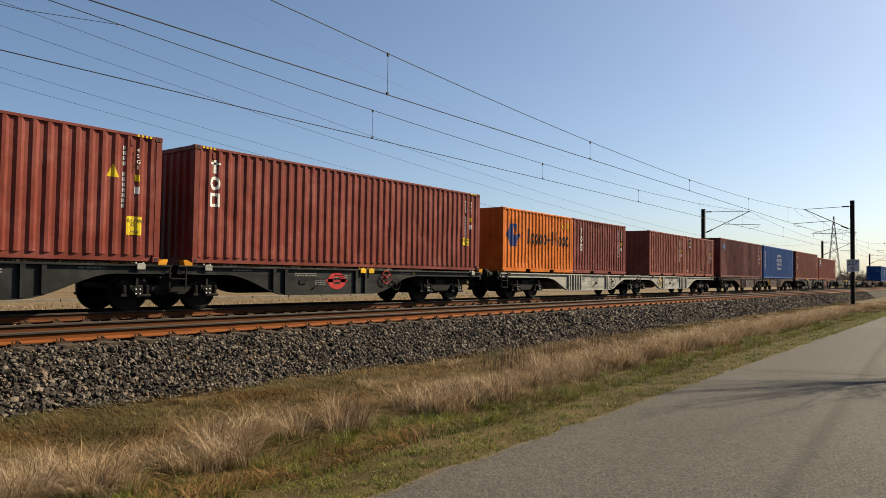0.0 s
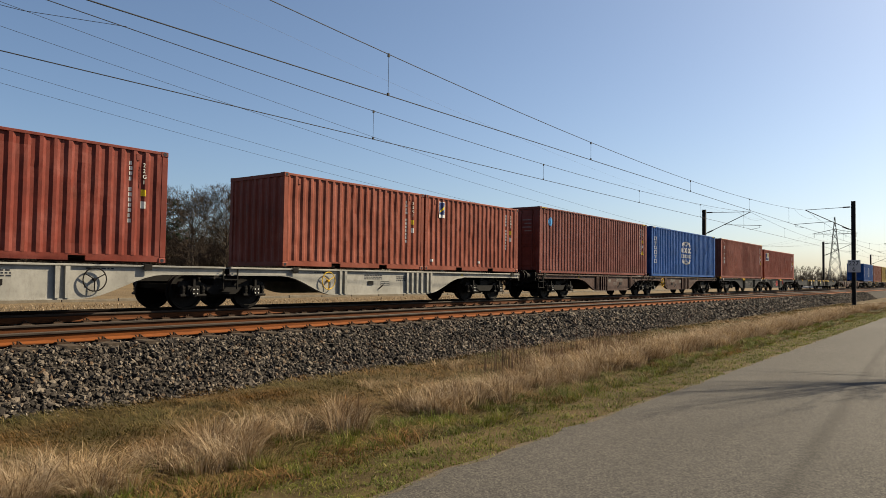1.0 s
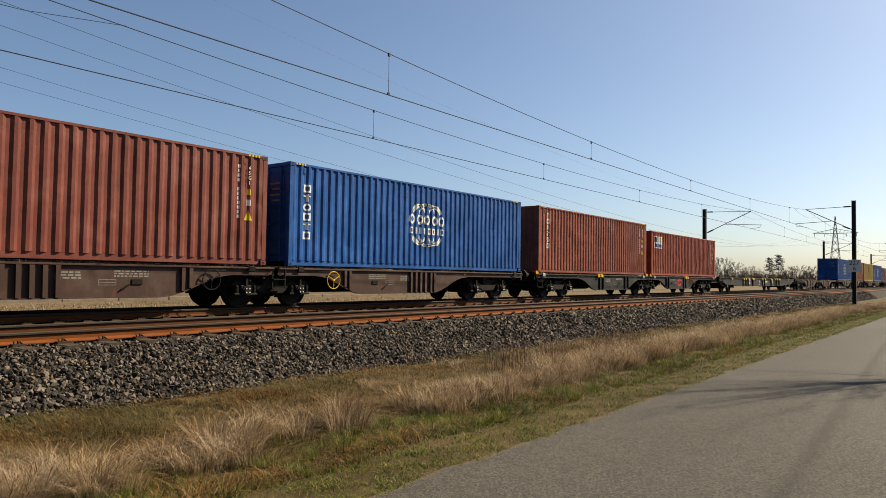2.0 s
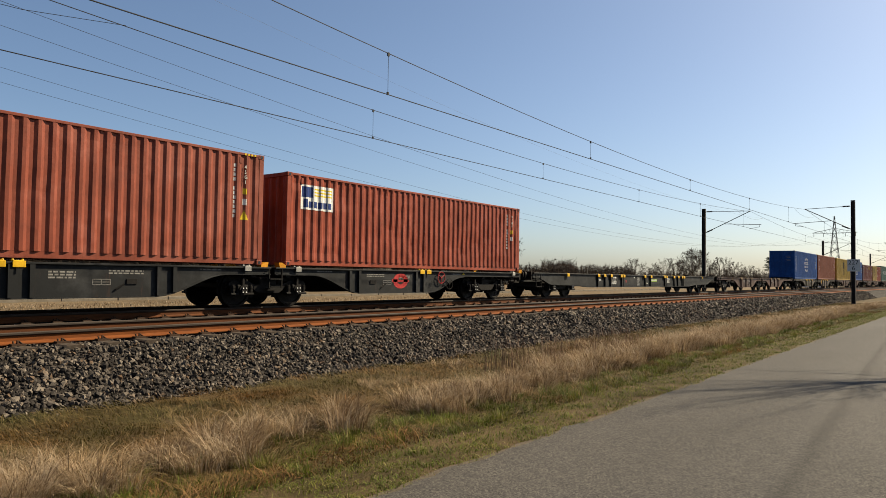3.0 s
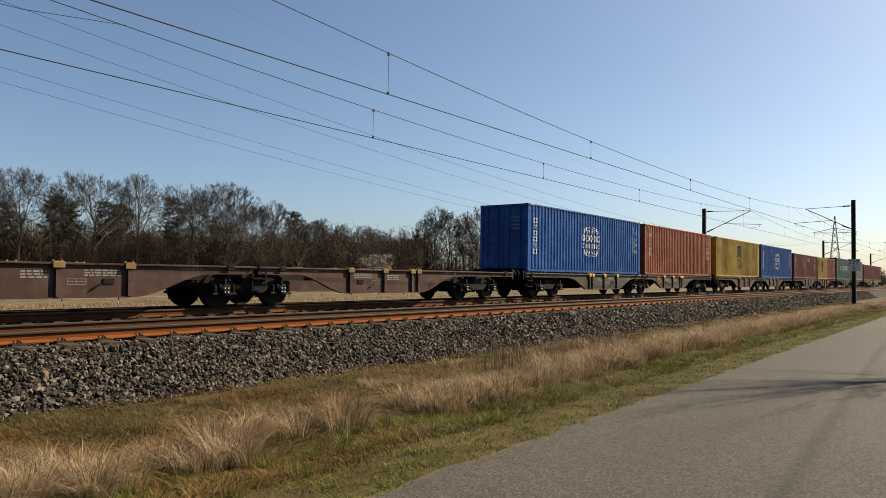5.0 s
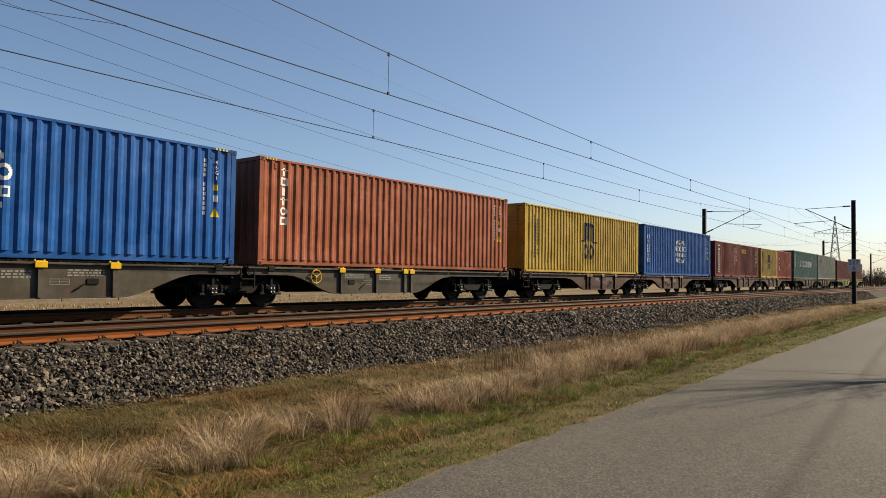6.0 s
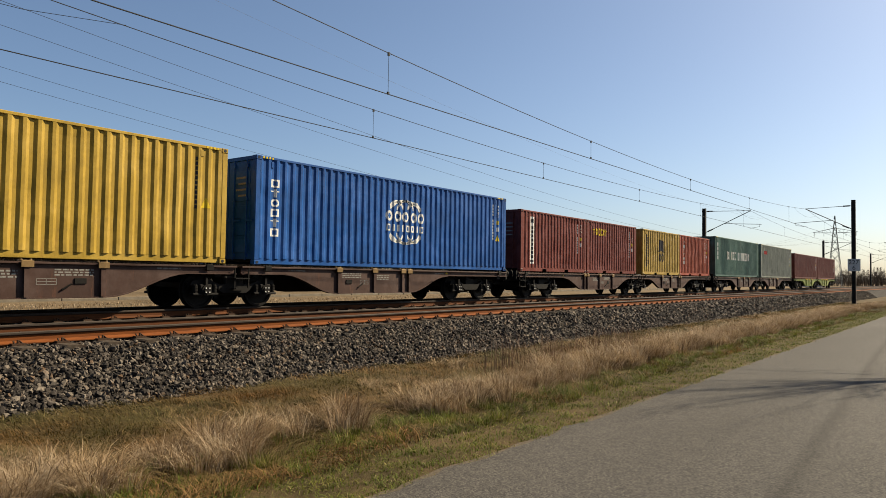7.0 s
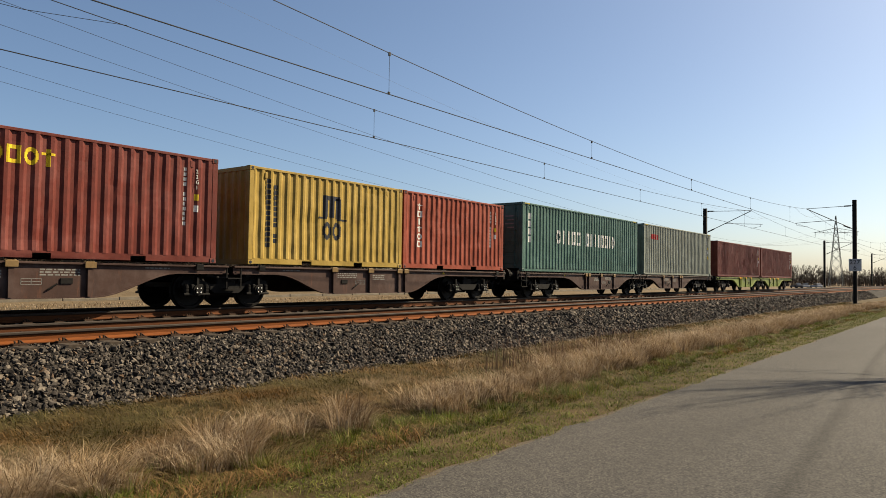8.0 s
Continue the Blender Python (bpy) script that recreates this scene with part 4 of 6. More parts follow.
def long_wagon(x, length, label, mat):
    """A long empty wagon with one deep girder on two bogies."""
    w = thing("container_wagon", pose(x, 0, 0), label, "freight wagon", "wagons of the train")
    a = 5.2
    half = [(0.0, 0.86), (0.3, 0.86)] + curve_down(0.4, 0.86, 1.7, 0.58) + [(3.6, 0.55)] + curve_down(3.7, 0.55, a + 0.4, 0.45)
    belly = half + [(length - u, z) for u, z in reversed(half)]
    locks = (3.1, 6.35, 7.06, 7.86, 9.13, 9.46, 12.4, 13.34, 15.52, 15.86, 17.14, 17.95, 18.63, 19.0)
    side_sill(w, belly, [u + (0.13 if i % 2 else -0.02) for i, u in enumerate(locks[1:])], mat, 1.10)
    deck(w, 0.1, length - 0.1, mat, [0.5 + 1.9 * k for k in range(14)])
    for u in locks:
        twist_flap(w, u, M_YELLOW, 0.24)
    twist_flap(w, 22.69, M_YELLOW, 0.12)
    # load table with its lettered columns
    signs(w, [(7.98, 0.60 + 0.075 * k, 0.62, 0.008) for k in range(3)] + [(7.98 + 0.155 * k, 0.60, 0.008, 0.15 + (0.08 if k else 0)) for k in range(5)] + [(8.13, 0.82, 0.47, 0.008)], M_WHITE, "load_table", "white load limit table")
    for k, word in enumerate("ABCD"):
        digits(w, "table_letter", M_WHITE, word, 0.07, pose(8.15 + 0.115 * k, -1.172, 0.765, 90))
    digits(w, "table_letter", M_WHITE, "S", 0.07, pose(8.0, -1.172, 0.685, 90))
    digits(w, "table_letter", M_WHITE, "SS", 0.07, pose(7.99, -1.172, 0.612, 90))
    signs(w, lines_of(8.15, 0.695, 0.44, 2, 0.075, 0.04, 4), M_WHITE)
    signs(w, [(8.25, 0.90, 0.13, 0.08), (8.45, 0.90, 0.15, 0.08), (6.5, 0.76, 0.28, 0.01), (6.5, 0.84, 0.28, 0.01), (7.2, 0.97, 0.2, 0.02), (12.8, 0.62, 0.15, 0.05), (10.95, 0.93, 0.14, 0.05)], M_WHITE)
    signs(w, lines_of(6.53, 0.785, 0.22, 1, 0.06, 0.045, 3), M_WHITE)
    signs(w, lines_of(15.95, 0.93, 0.55, 6, 0.05, 0.026, 8), M_WHITE)
    signs(w, [(11.42, 0.95 - 0.06 * k, 0.3, 0.01) for k in range(8)] + [(11.42, 0.53, 0.01, 0.43), (11.57, 0.53, 0.01, 0.43), (11.71, 0.53, 0.01, 0.43)], M_WHITE, "limit_table", "tall white limit table")
    signs(w, [(13.25, 0.73, 1.15, 0.15)], plain("lime_sticker", [(0.3, (0.22, 0.34, 0.06)), (0.6, (0.30, 0.44, 0.09))], 20), "lime_panel", "bright lime green panel with pale blocks")
    signs(w, [(9.82, 0.74, 0.11, 0.06), (9.86, 0.66, 0.04, 0.1)], M_REDMARK, "red_sticker", "small red and white sticker")
    bm = bmesh.new()
    for k in range(9):
        box(bm, 13.31 + k * 0.115, 13.31 + k * 0.115 + 0.08, -1.176, -1.168, 0.79, 0.85)
    tagged(part("panel_marking", bm, M_WHITE, w, "pale blocks on the lime panel"), kind="stuff")
    bogie(w, 2.75)
    bogie(w, length - 2.95)
    coupling(w, 0.0, -1)
    coupling(w, length, 1)
    step_ladder(w, 0.35)
    return w


# ---- the train ----
FLOOR = 1.125
TRAIN = []


def build_train():
    T = TRAIN
    T.append(articulated(-3.44, "dark slate two-part container wagon with yellow corner guides", M_SLATE))
    T.append(articulated(23.41, "pale grey two-part container wagon with dark bogies", M_PALE, 15.61, 12.19, M_BOGIE, 1))
    T.append(articulated(52.97, "umber brown two-part container wagon with grime", M_UMBER, 12.94, 12.19, M_YELLOW, 1))
    T.append(articulated(79.57, "dark slate two-part container wagon with red mark", M_SLATE, 12.98))
    T.append(long_wagon(105.95, 25.4, "long empty dark slate wagon with yellow locks", M_SLATE))
    T.append(articulated(132.45, "empty umber brown two-part container wagon", M_UMBER, 12.95, 12.19, M_TAN, 2))
    T.append(articulated(158.81, "taupe two-part container wagon with yellow locks", M_TAUPE, 12.91, 12.19, M_YELLOW, 2))
    T.append(articulated(185.26, "brown two-part container wagon with grimy tan locks", M_UMBER, 13.06, 12.19, M_TAN, 2))
    T.append(articulated(211.66, "brown two-part container wagon carrying four short boxes", M_UMBER, 13.14, 12.19, M_TAN, 2))
    T.append(articulated(238.42, "brown two-part container wagon with green and grey boxes", M_UMBER, 13.15, 12.19, M_TAN, 2))
    T.append(articulated(265.44, "lime green two-part container wagon at the train's end", M_LIME, 12.58, 12.19, M_YELLOW, 2))
    L, S = 12.192, 6.058
    T.append(container(-3.44, FLOOR, L, True, "brown", "tall reddish brown corrugated forty-foot container with yellow stickers", False, 1))
    T.append(container(9.59, FLOOR, L, True, "brown", "tall brown corrugated container with white upright lettering blocks", False, 2))
    T.append(container(23.41, FLOOR, S, False, "orange", "bright orange twenty-foot container with blue emblem", False, 0))
    T.append(container(29.53, FLOOR, S, False, "brown", "brown twenty-foot container with white lettering blocks", False, 3))
    T.append(container(39.02, FLOOR, S, False, "red_brown", "weathered red-brown twenty-foot container with dented side", False, 4))
    T.append(container(45.15, FLOOR, S, False, "red_brown", "weathered red-brown twenty-foot container with blue emblem", False, 5))
    T.append(container(52.97, FLOOR, L, True, "dark_brown", "tall dull brown forty-foot container with doors", True, 6))
    T.append(container(65.91, FLOOR, L, True, "blue", "tall blue forty-foot container with white globe emblem", True, 0))
    T.append(container(79.57, FLOOR, L, True, "red_brown", "tall orange-brown forty-foot container with white lettering blocks", False, 7))
    T.append(container(92.55, FLOOR, L, False, "rust_red", "rust red forty-foot container with white sign", False, 8))
    T.append(container(158.81, FLOOR, L, True, "blue", "tall blue forty-foot container with white globe emblem", True, 9))
    T.append(container(171.72, FLOOR, L, True, "orange_brown", "tall orange-brown forty-foot container with white lettering blocks", False, 10))
    T.append(container(185.26, FLOOR, L, True, "yellow", "tall yellow forty-foot container with black emblem", True, 0))
    T.append(container(198.32, FLOOR, L, True, "blue", "tall blue forty-foot container with white globe emblem", True, 11))
    T.append(container(211.66, FLOOR, S, False, "maroon", "maroon twenty-foot container with white stripe", True, 12))
    T.append(container(217.80, FLOOR, S, False, "maroon", "maroon twenty-foot container with yellow lettering blocks", False, 13))
    T.append(container(224.80, FLOOR, S, False, "sand", "sand yellow twenty-foot container with dark emblem", False, 0))
    T.append(container(230.92, FLOOR, S, False, "rust_red", "rust red twenty-foot container with white upright blocks", False, 14))
    T.append(container(238.42, FLOOR, L, True, "green", "tall sea green forty-foot container with white lettering blocks", True, 0))
    T.append(container(251.57, FLOOR, L, True, "grey", "tall grey-green forty-foot container with red mark", False, 15))
    T.append(container(265.44, FLOOR, L, False, "maroon", "maroon forty-foot container on a lime wagon", False, 16))
    T.append(container(278.02, FLOOR, L, False, "maroon", "maroon forty-foot container at the train's end", False, 17))


def build_marks():
    """Emblems and lettering as plain blocks in their colours, and the warnings that can be read."""
    box_of = {round(o.matrix_basis.translation.x, 2): o for o in TRAIN if o.name.startswith("shipping_container")}
    L, S = 12.192, 6.058
    c = box_of[-3.44]
    bars(c, L, "warning_plate", M_SIGNY, [(11.38, 11.74, 0.60, 1.02)], "yellow warning plate")
    for k, word in enumerate(("CAUTION", "9'6\"", "HIGH")):
        digits(c, "warning_text", M_BLACK, word, 0.085, pose(11.40 + 0.06 * (k > 0), -HALF - 0.004, 0.90 - 0.125 * k, 90))
    bars(c, L, "warning_sign", M_SIGNY, [(10.92 + 0.022 * k, 11.18 - 0.022 * k, 1.86 + 0.045 * k, 1.905 + 0.045 * k) for k in range(6)], "yellow warning triangle")
    c = box_of[9.59]
    bars(c, L, "lettering", M_WHITE, glyphs("tos", 0.46, 0.74, 1.38, 0, True, 2.63), "three white blocks one under another")
    bars(c, L, "warning_plate", M_SIGNY, [(11.10, 11.52, 0.92, 1.18)], "yellow warning plate")
    digits(c, "warning_text", M_BLACK, "CAUTION", 0.092, pose(11.115, -HALF - 0.004, 1.08, 90))
    digits(c, "warning_text", M_BLACK, "HIGH", 0.08, pose(11.25, -HALF - 0.004, 0.96, 90))
    c = box_of[23.41]
    cells = []
    for k in range(24):
        u = k / 24
        x, w = 0.31 + 1.08 * u, 0.045
        h = 0.46 * min(1, 0.15 + u / 0.3)
        if u < 0.42:
            cells.append((x, x + w, 1.5 - h, 1.5 + h))
        elif u < 0.8:
            slit = 1.96 - 1.5 * (u - 0.42)
            cells += [(x, x + w, 1.04, min(slit - 0.1, 1.52)), (x, x + w, min(slit, 1.90), 1.96)] if slit > 1.55 else [(x, x + w, 1.04 + 0.9 * (u - 0.5), 1.56)]
        else:
            cells.append((x, x + w, 1.40 + 0.4 * (u - 0.8), 1.58))
    bars(c, S, "blue_emblem", M_NAVY, cells, "blue arrow-shaped emblem")
    bars(c, S, "lettering", M_BLACK, glyphs("loooo-llooo", 1.86, 5.69, 1.20, 0.46), "row of dark blocks")
    bars(c, S, "warning_triangle", M_SIGNY, [(4.95 + 0.02 * k, 5.15 - 0.02 * k, 2.05 + 0.04 * k, 2.09 + 0.04 * k) for k in range(5)], "yellow warning triangle")
    bars(c, S, "sticker", M_SIGNY, [(5.45, 5.6, 2.0, 2.28)], "yellow sticker")
    bars(box_of[29.53], S, "lettering", M_WHITE, glyphs("tos", 0.72, 0.96, 1.06, 0, True, 2.23), "three white blocks one under another")
    c = box_of[45.15]
    bars(c, S, "emblem_plate", M_WHITE, [(0.77, 1.14, 1.86, 2.42)], "white framed emblem")
    bars(c, S, "emblem_field", M_NAVY, [(0.79, 1.12, 1.97, 2.40)], "blue emblem field", 0.005)
    bars(c, S, "emblem_stripe", M_SIGNY, [(0.84 + 0.03 * k, 0.87 + 0.03 * k, 2.04 + 0.018 * k, 2.10 + 0.026 * k) for k in range(8)], "yellow stripe", 0.007)
    for x in (0.35, 3.2):
        bars(c, S, "white_sticker", M_WHITE, [(x, x + 0.12, 0.30, 0.38)], "small white sticker")
    bars(box_of[52.97], L, "emblem_disc", M_SKYMARK, disc(1.01, 2.28, 0.17, 0.2, 0.02), "light blue round emblem")
    for x in (65.91, 158.81, 198.32):
        c = box_of[x]
        bars(c, L, "lettering", M_WHITE, glyphs("stosts", 0.53, 0.79, 0.74, 0, True, 2.33), "six white blocks one under another")
        globe(c, L, 6.06, 1.52)
    for x, z0, z1, ln in ((79.57, 1.05, 2.67, L), (171.72, 1.08, 2.69, L), (230.92, 0.71, 2.23, S)):
        bars(box_of[x], ln, "lettering", M_WHITE, glyphs("tsitos", 0.71, 0.97, z0, 0, True, z1), "six white blocks one under another")
    c = box_of[92.55]
    bars(c, L, "sign_plate", M_WHITE, [(0.51, 1.76, 1.60, 2.30)], "white sign with blue and yellow bands")
    bars(c, L, "sign_band", M_NAVY, [(0.55, 0.95, 1.95, 2.25), *row(0.6, 1.7, 1.66, 0.18, 6, 0.2, (0,))], "blue blocks on the sign", 0.005)
    bars(c, L, "sign_stripe", M_SIGNY, [(1.0, 1.70, 2.0 + 0.09 * k, 2.04 + 0.09 * k) for k in range(3)], "yellow stripes on the sign", 0.005)

    def arches(c, ln, x0, x1, z0, z1):
        """Dark emblem: two arches over a bar, and two rounded blocks below."""
        w, h = x1 - x0, z1 - z0
        s = w * 0.62
        a = x0 + w * 0.16
        zt, zm = z1, z0 + h * 0.52
        cells = [(a, a + s * 0.26, zm, zt), (a + s * 0.2, a + s * 0.95, zt - h * 0.10, zt - 0.005), (a + s * 0.38, a + s * 0.62, zm, zt - h * 0.1), (a + s * 0.75, a + s, zm - h * 0.02, zt - h * 0.05),
                 (x0, a + s * 0.2, zm - h * 0.04, zm), (a + s * 0.82, x1, zm - h * 0.06, zm - h * 0.02)]
        bars(c, ln, "dark_emblem", M_BLACK, cells, "dark emblem of two arches")
        bars(c, ln, "emblem_lettering", M_BLACK, disc(a + s * 0.24, z0 + h * 0.22, s * 0.23, h * 0.2, 0.04, 0.5) + disc(a + s * 0.78, z0 + h * 0.22, s * 0.24, h * 0.2, 0.04, 0.5), "two dark rings below the arches")
    c = box_of[185.26]
    bars(c, L, "lettering", M_BLACK, column(0.79, 0.12, 0.60, 2.46, 13) + column(1.05, 0.11, 1.15, 2.31, 8) + column(1.05, 0.11, 0.73, 1.02, 2), "columns of dark blocks")
    arches(c, L, 5.21, 6.98, 0.66, 2.44)
    bars(c, L, "identification_mark", M_BLACK, [(11.3, 11.35, 2.5 - 0.118 * k, 2.585 - 0.118 * k) for k in range(11)], "column of small marking blocks")
    bars(c, L, "warning_triangle", M_SIGNY, [(11.48 + 0.02 * k, 11.72 - 0.02 * k, 1.35 + 0.04 * k, 1.39 + 0.04 * k) for k in range(6)], "yellow warning triangle")
    c = box_of[211.66]
    bars(c, S, "lettering_plate", M_WHITE, [(0.79, 1.14, 0.34, 2.33)], "tall white plate")
    bars(c, S, "lettering", M_BLACK, column(0.9, 0.12, 0.55, 1.95, 8, 0.3) + [(0.86, 1.04, 2.08, 2.24), (0.83, 1.1, 0.41, 0.49)], "dark blocks on the white plate", 0.005)
    c = box_of[217.8]
    bars(c, S, "lettering", M_SIGNY, glyphs("tosot", 0.61, 2.24, 1.88, 0.36), "row of yellow blocks")
    c = box_of[224.8]
    bars(c, S, "lettering", M_BLACK, column(0.58, 0.12, 0.46, 2.31, 13) + column(0.83, 0.11, 1.0, 2.17, 8) + column(0.83, 0.11, 0.58, 0.85, 2), "columns of dark blocks")
    arches(c, S, 2.42, 3.53, 0.74, 2.06)
    c = box_of[238.42]
    bars(c, L, "lettering", M_WHITE, glyphs("oiiss", 2.9, 5.4, 1.28, 0.62) + glyphs("siiissio", 5.9, 9.2, 1.28, 0.62), "two rows of white blocks")
    bars(c, L, "side_lettering", M_WHITE, column(0.5, 0.2, 1.2, 2.5, 4, 0.2), "white blocks one under another")
    bars(box_of[251.57], L, "lettering", M_REDMARK, row(1.09, 2.3, 2.05, 0.3, 4, 0.25), "row of red blocks")


# ---- overhead line ----
MAST_X = 66.2
SPAN = 62.4


def i_mast(x, y, z0, z1, name="catenary_mast", label="dark steel mast of the overhead line"):
    m = thing(name, pose(x, y, 0), label, "railway mast", "masts of the overhead line")
    bm = bmesh.new()
    prof = [(-0.15, -0.15), (0.15, -0.15), (0.15, -0.125), (0.01, -0.125), (0.01, 0.125), (0.15, 0.125), (0.15, 0.15), (-0.15, 0.15), (-0.15, 0.125), (-0.01, 0.125), (-0.01, -0.125), (-0.15, -0.125)]
    lo, hi = [bm.verts.new((u, v, z0)) for u, v in prof], [bm.verts.new((u, v, z1)) for u, v in prof]
    for k in range(12):
        bm.faces.new((lo[k], lo[(k + 1) % 12], hi[(k + 1) % 12], hi[k]))
    bm.faces.new(hi)
    part("column", bm, M_MAST, m)
    part("foundation", boxed(-0.35, 0.35, -0.35, 0.35, z0 - 0.4, z0 + 0.08, bevel=0.03), M_SLEEPER, m)
    return m


def cantilever(m, reach, zt, zb):
    """Upper tube, slanting strut, registration tube and steady arm, from the mast towards reach in y."""
    s = 1 if reach > 0 else -1
    tip = (0, reach, zt + 0.02)
    a = bmesh.new()
    tube(a, (0, s * 0.15, zt + 0.12), tip, 0.022, None, 8)
    tube(a, (0, s * 0.25, zt + 0.12), (0, s * 0.75, zt + 0.11), 0.055, None, 8)
    part("top_tube", a, M_MAST, m)
    b = bmesh.new()
    tube(b, (0, s * 0.15, zb), tip, 0.032, None, 8)
    tube(b, (0, s * 0.3, zb + 0.07), (0, s * 0.8, zb + 0.30), 0.06, None, 8)
    part("strut", b, M_MAST, m)
    c = bmesh.new()
    k = 0.42
    p = (0, s * 0.15 + (reach - s * 0.15) * k, zb + (zt - zb) * k)
    tube(c, p, (0, reach + s * 0.9, 5.86), 0.022, None, 8)
    tube(c, (0, reach + s * 0.75, 5.87), (0, reach + s * 0.75, 5.66), 0.015, None, 6)
    tube(c, (0, reach + s * 0.75, 5.66), (0, reach - s * 0.1, 5.52), 0.015, None, 6)
    part("registration_tube", c, M_MAST, m)


def strand(bm, pts, r):
    for a, b in zip(pts, pts[1:]):
        tube(bm, a, b, r, None, 5, False)


def catenary(yc, name, low, first_drop, wire):
    c = thing(name, pose(0, 0, 0), "overhead contact wire hung from a sagging bearer wire", "overhead line", kind="structure")
    first = MAST_X - 2 * SPAN
    top = 7.05
    bm, bw = bmesh.new(), bmesh.new()
    drop = []
    zig = 0.06
    for k in range(7):
        xa = first + k * SPAN
        s0, s1 = (zig, -zig) if k % 2 else (-zig, zig)
        pts, con = [], []
        for i in range(25):
            u = i / 24
            y = yc + s0 + (s1 - s0) * u
            z = low + (top - low) * (2 * u - 1) ** 2
            pts.append((xa + SPAN * u, y, z))
            con.append((xa + SPAN * u, y, wire))
        strand(bm, pts, 0.011)
        strand(bw, con, 0.013)
        for i in range(5):
            u = (first_drop + 11.62 * i - (MAST_X - SPAN)) / SPAN
            y = yc + s0 + (s1 - s0) * u
            drop.append(((xa + SPAN * u, y, low + (top - low) * (2 * u - 1) ** 2), (xa + SPAN * u, y, wire)))
        for i in (-1, 1):
            m = xa
            zq = low + (top - low) * (1 - 9.2 / SPAN) ** 2
            strand(bm, [(m + i * 4.6, yc, zq), (m + i * 2.3, yc, 6.5), (m, yc, 6.42)], 0.007)
    part("bearer_wire", bm, M_WIRE, c)
    part("contact_wire", bw, M_WIRE, c)
    for a, b in drop:
        d = tube(bmesh.new(), a, b, 0.006, None, 5)
        box(d, a[0] - 0.03, a[0] + 0.03, a[1] - 0.02, a[1] + 0.02, a[2] - 0.07, a[2] + 0.02)
        box(d, b[0] - 0.03, b[0] + 0.03, b[1] - 0.02, b[1] + 0.02, b[2] - 0.01, b[2] + 0.06)
        part("dropper", d, M_WIRE, c)


def build_overhead():
    for k in range(-1, 5):
        x = MAST_X + SPAN * k
        near = i_mast(x if k >= 0 else 0.4, -8.0, -1.0, 7.65)
        cantilever(near, 8.0 - RAIL_GAP, 7.05, 5.25)
        far = i_mast(x, 4.1, -1.0, 7.5)
        cantilever(far, -4.1, 7.1, 5.25)
        if k == 0:
            part("sign_plate", boxed(-0.18, -0.165, -0.50, 0.42, 1.75, 2.75, bevel=0.004), M_WHITE, near, "white kilometre sign with black figures")
            digits(near, "sign_figures", M_BLACK, "227", 0.50, Matrix.Translation((-0.185, 0.36, 2.32)) @ pose(0, 0, 0, 90, 0, -90))
            digits(near, "sign_figures", M_BLACK, "6", 0.50, Matrix.Translation((-0.185, 0.10, 1.86)) @ pose(0, 0, 0, 90, 0, -90))
    catenary(-RAIL_GAP, "overhead_line_near", 6.07, 13.0, 5.5)
    catenary(0.0, "overhead_line_far", 6.24, 17.1, 5.54)


# ---- power line ----
PYLON = (284.2, 25.03)
LINE = (14.126, -0.10379, 0.00042359)


def build_power_line():
    px, py = PYLON
    p = thing("power_pylon", pose(px, py, 0), "grey steel lattice pylon with one crossarm", "pylon")
    bm = bmesh.new()
    zs = [-1.3, 3, 7, 10.5, 13.5, 16, 18.3, 20.5, 22.5, 24.4]
    half = lambda z: max(0.12, 2.3 * (1 - (z + 1.3) / 26.2))
    for a, b in zip(zs, zs[1:]):
        ra, rb = half(a), half(b)
        ca = [(sx * ra, sy * ra, a) for sx, sy in ((-1, -1), (1, -1), (1, 1), (-1, 1))]
        cb = [(sx * rb, sy * rb, b) for sx, sy in ((-1, -1), (1, -1), (1, 1), (-1, 1))]
        for k in range(4):
            tube(bm, ca[k], cb[k], 0.09, None, 4)
            tube(bm, ca[k], cb[(k + 1) % 4], 0.05, None, 4)
            tube(bm, ca[(k + 1) % 4], cb[k], 0.05, None, 4)
    part("tower", bm, M_LATTICE, p)
    bm = bmesh.new()
    for s in (-1, 1):
        for dx in (-0.5, 0.5):
            tube(bm, (dx, 0, 18.2), (0, s * 7.2, 18.4), 0.07, None, 4)
            tube(bm, (dx, s * 0.4, 19.9), (0, s * 7.2, 18.4), 0.06, None, 4)
        for k in range(1, 6):
            y = s * k * 1.2
            tube(bm, (0, y, 18.3), (0, y + s * 0.6, 19.9 - (k + 0.5) * 0.26), 0.04, None, 4)
    part("crossarm", bm, M_LATTICE, p)
    for o in (-6.65, -3.5, 3.5, 6.65):
        part("insulator", tube(bmesh.new(), (0, o, 18.3), (0, o, 17.0), 0.07, None, 6), M_MAST, p)
    c = thing("power_line", pose(0, 0, 0), "thin conductors of the power line over the meadow", "power line", kind="structure")
    for o in (-6.65, -3.5, 3.5, 6.65):
        bm = bmesh.new()
        strand(bm, [(x, py + o, LINE[0] + LINE[1] * x + LINE[2] * x * x) for x in range(-60, 285, 6)], 0.011)
        part("conductor", bm, M_WIRE, c)
    bm = bmesh.new()
    strand(bm, [(x, py, 22.28 - 0.1118 * x + 0.00042 * x * x) for x in range(-60, 285, 6)], 0.006)
    part("earth_wire", bm, M_LATTICE, c)


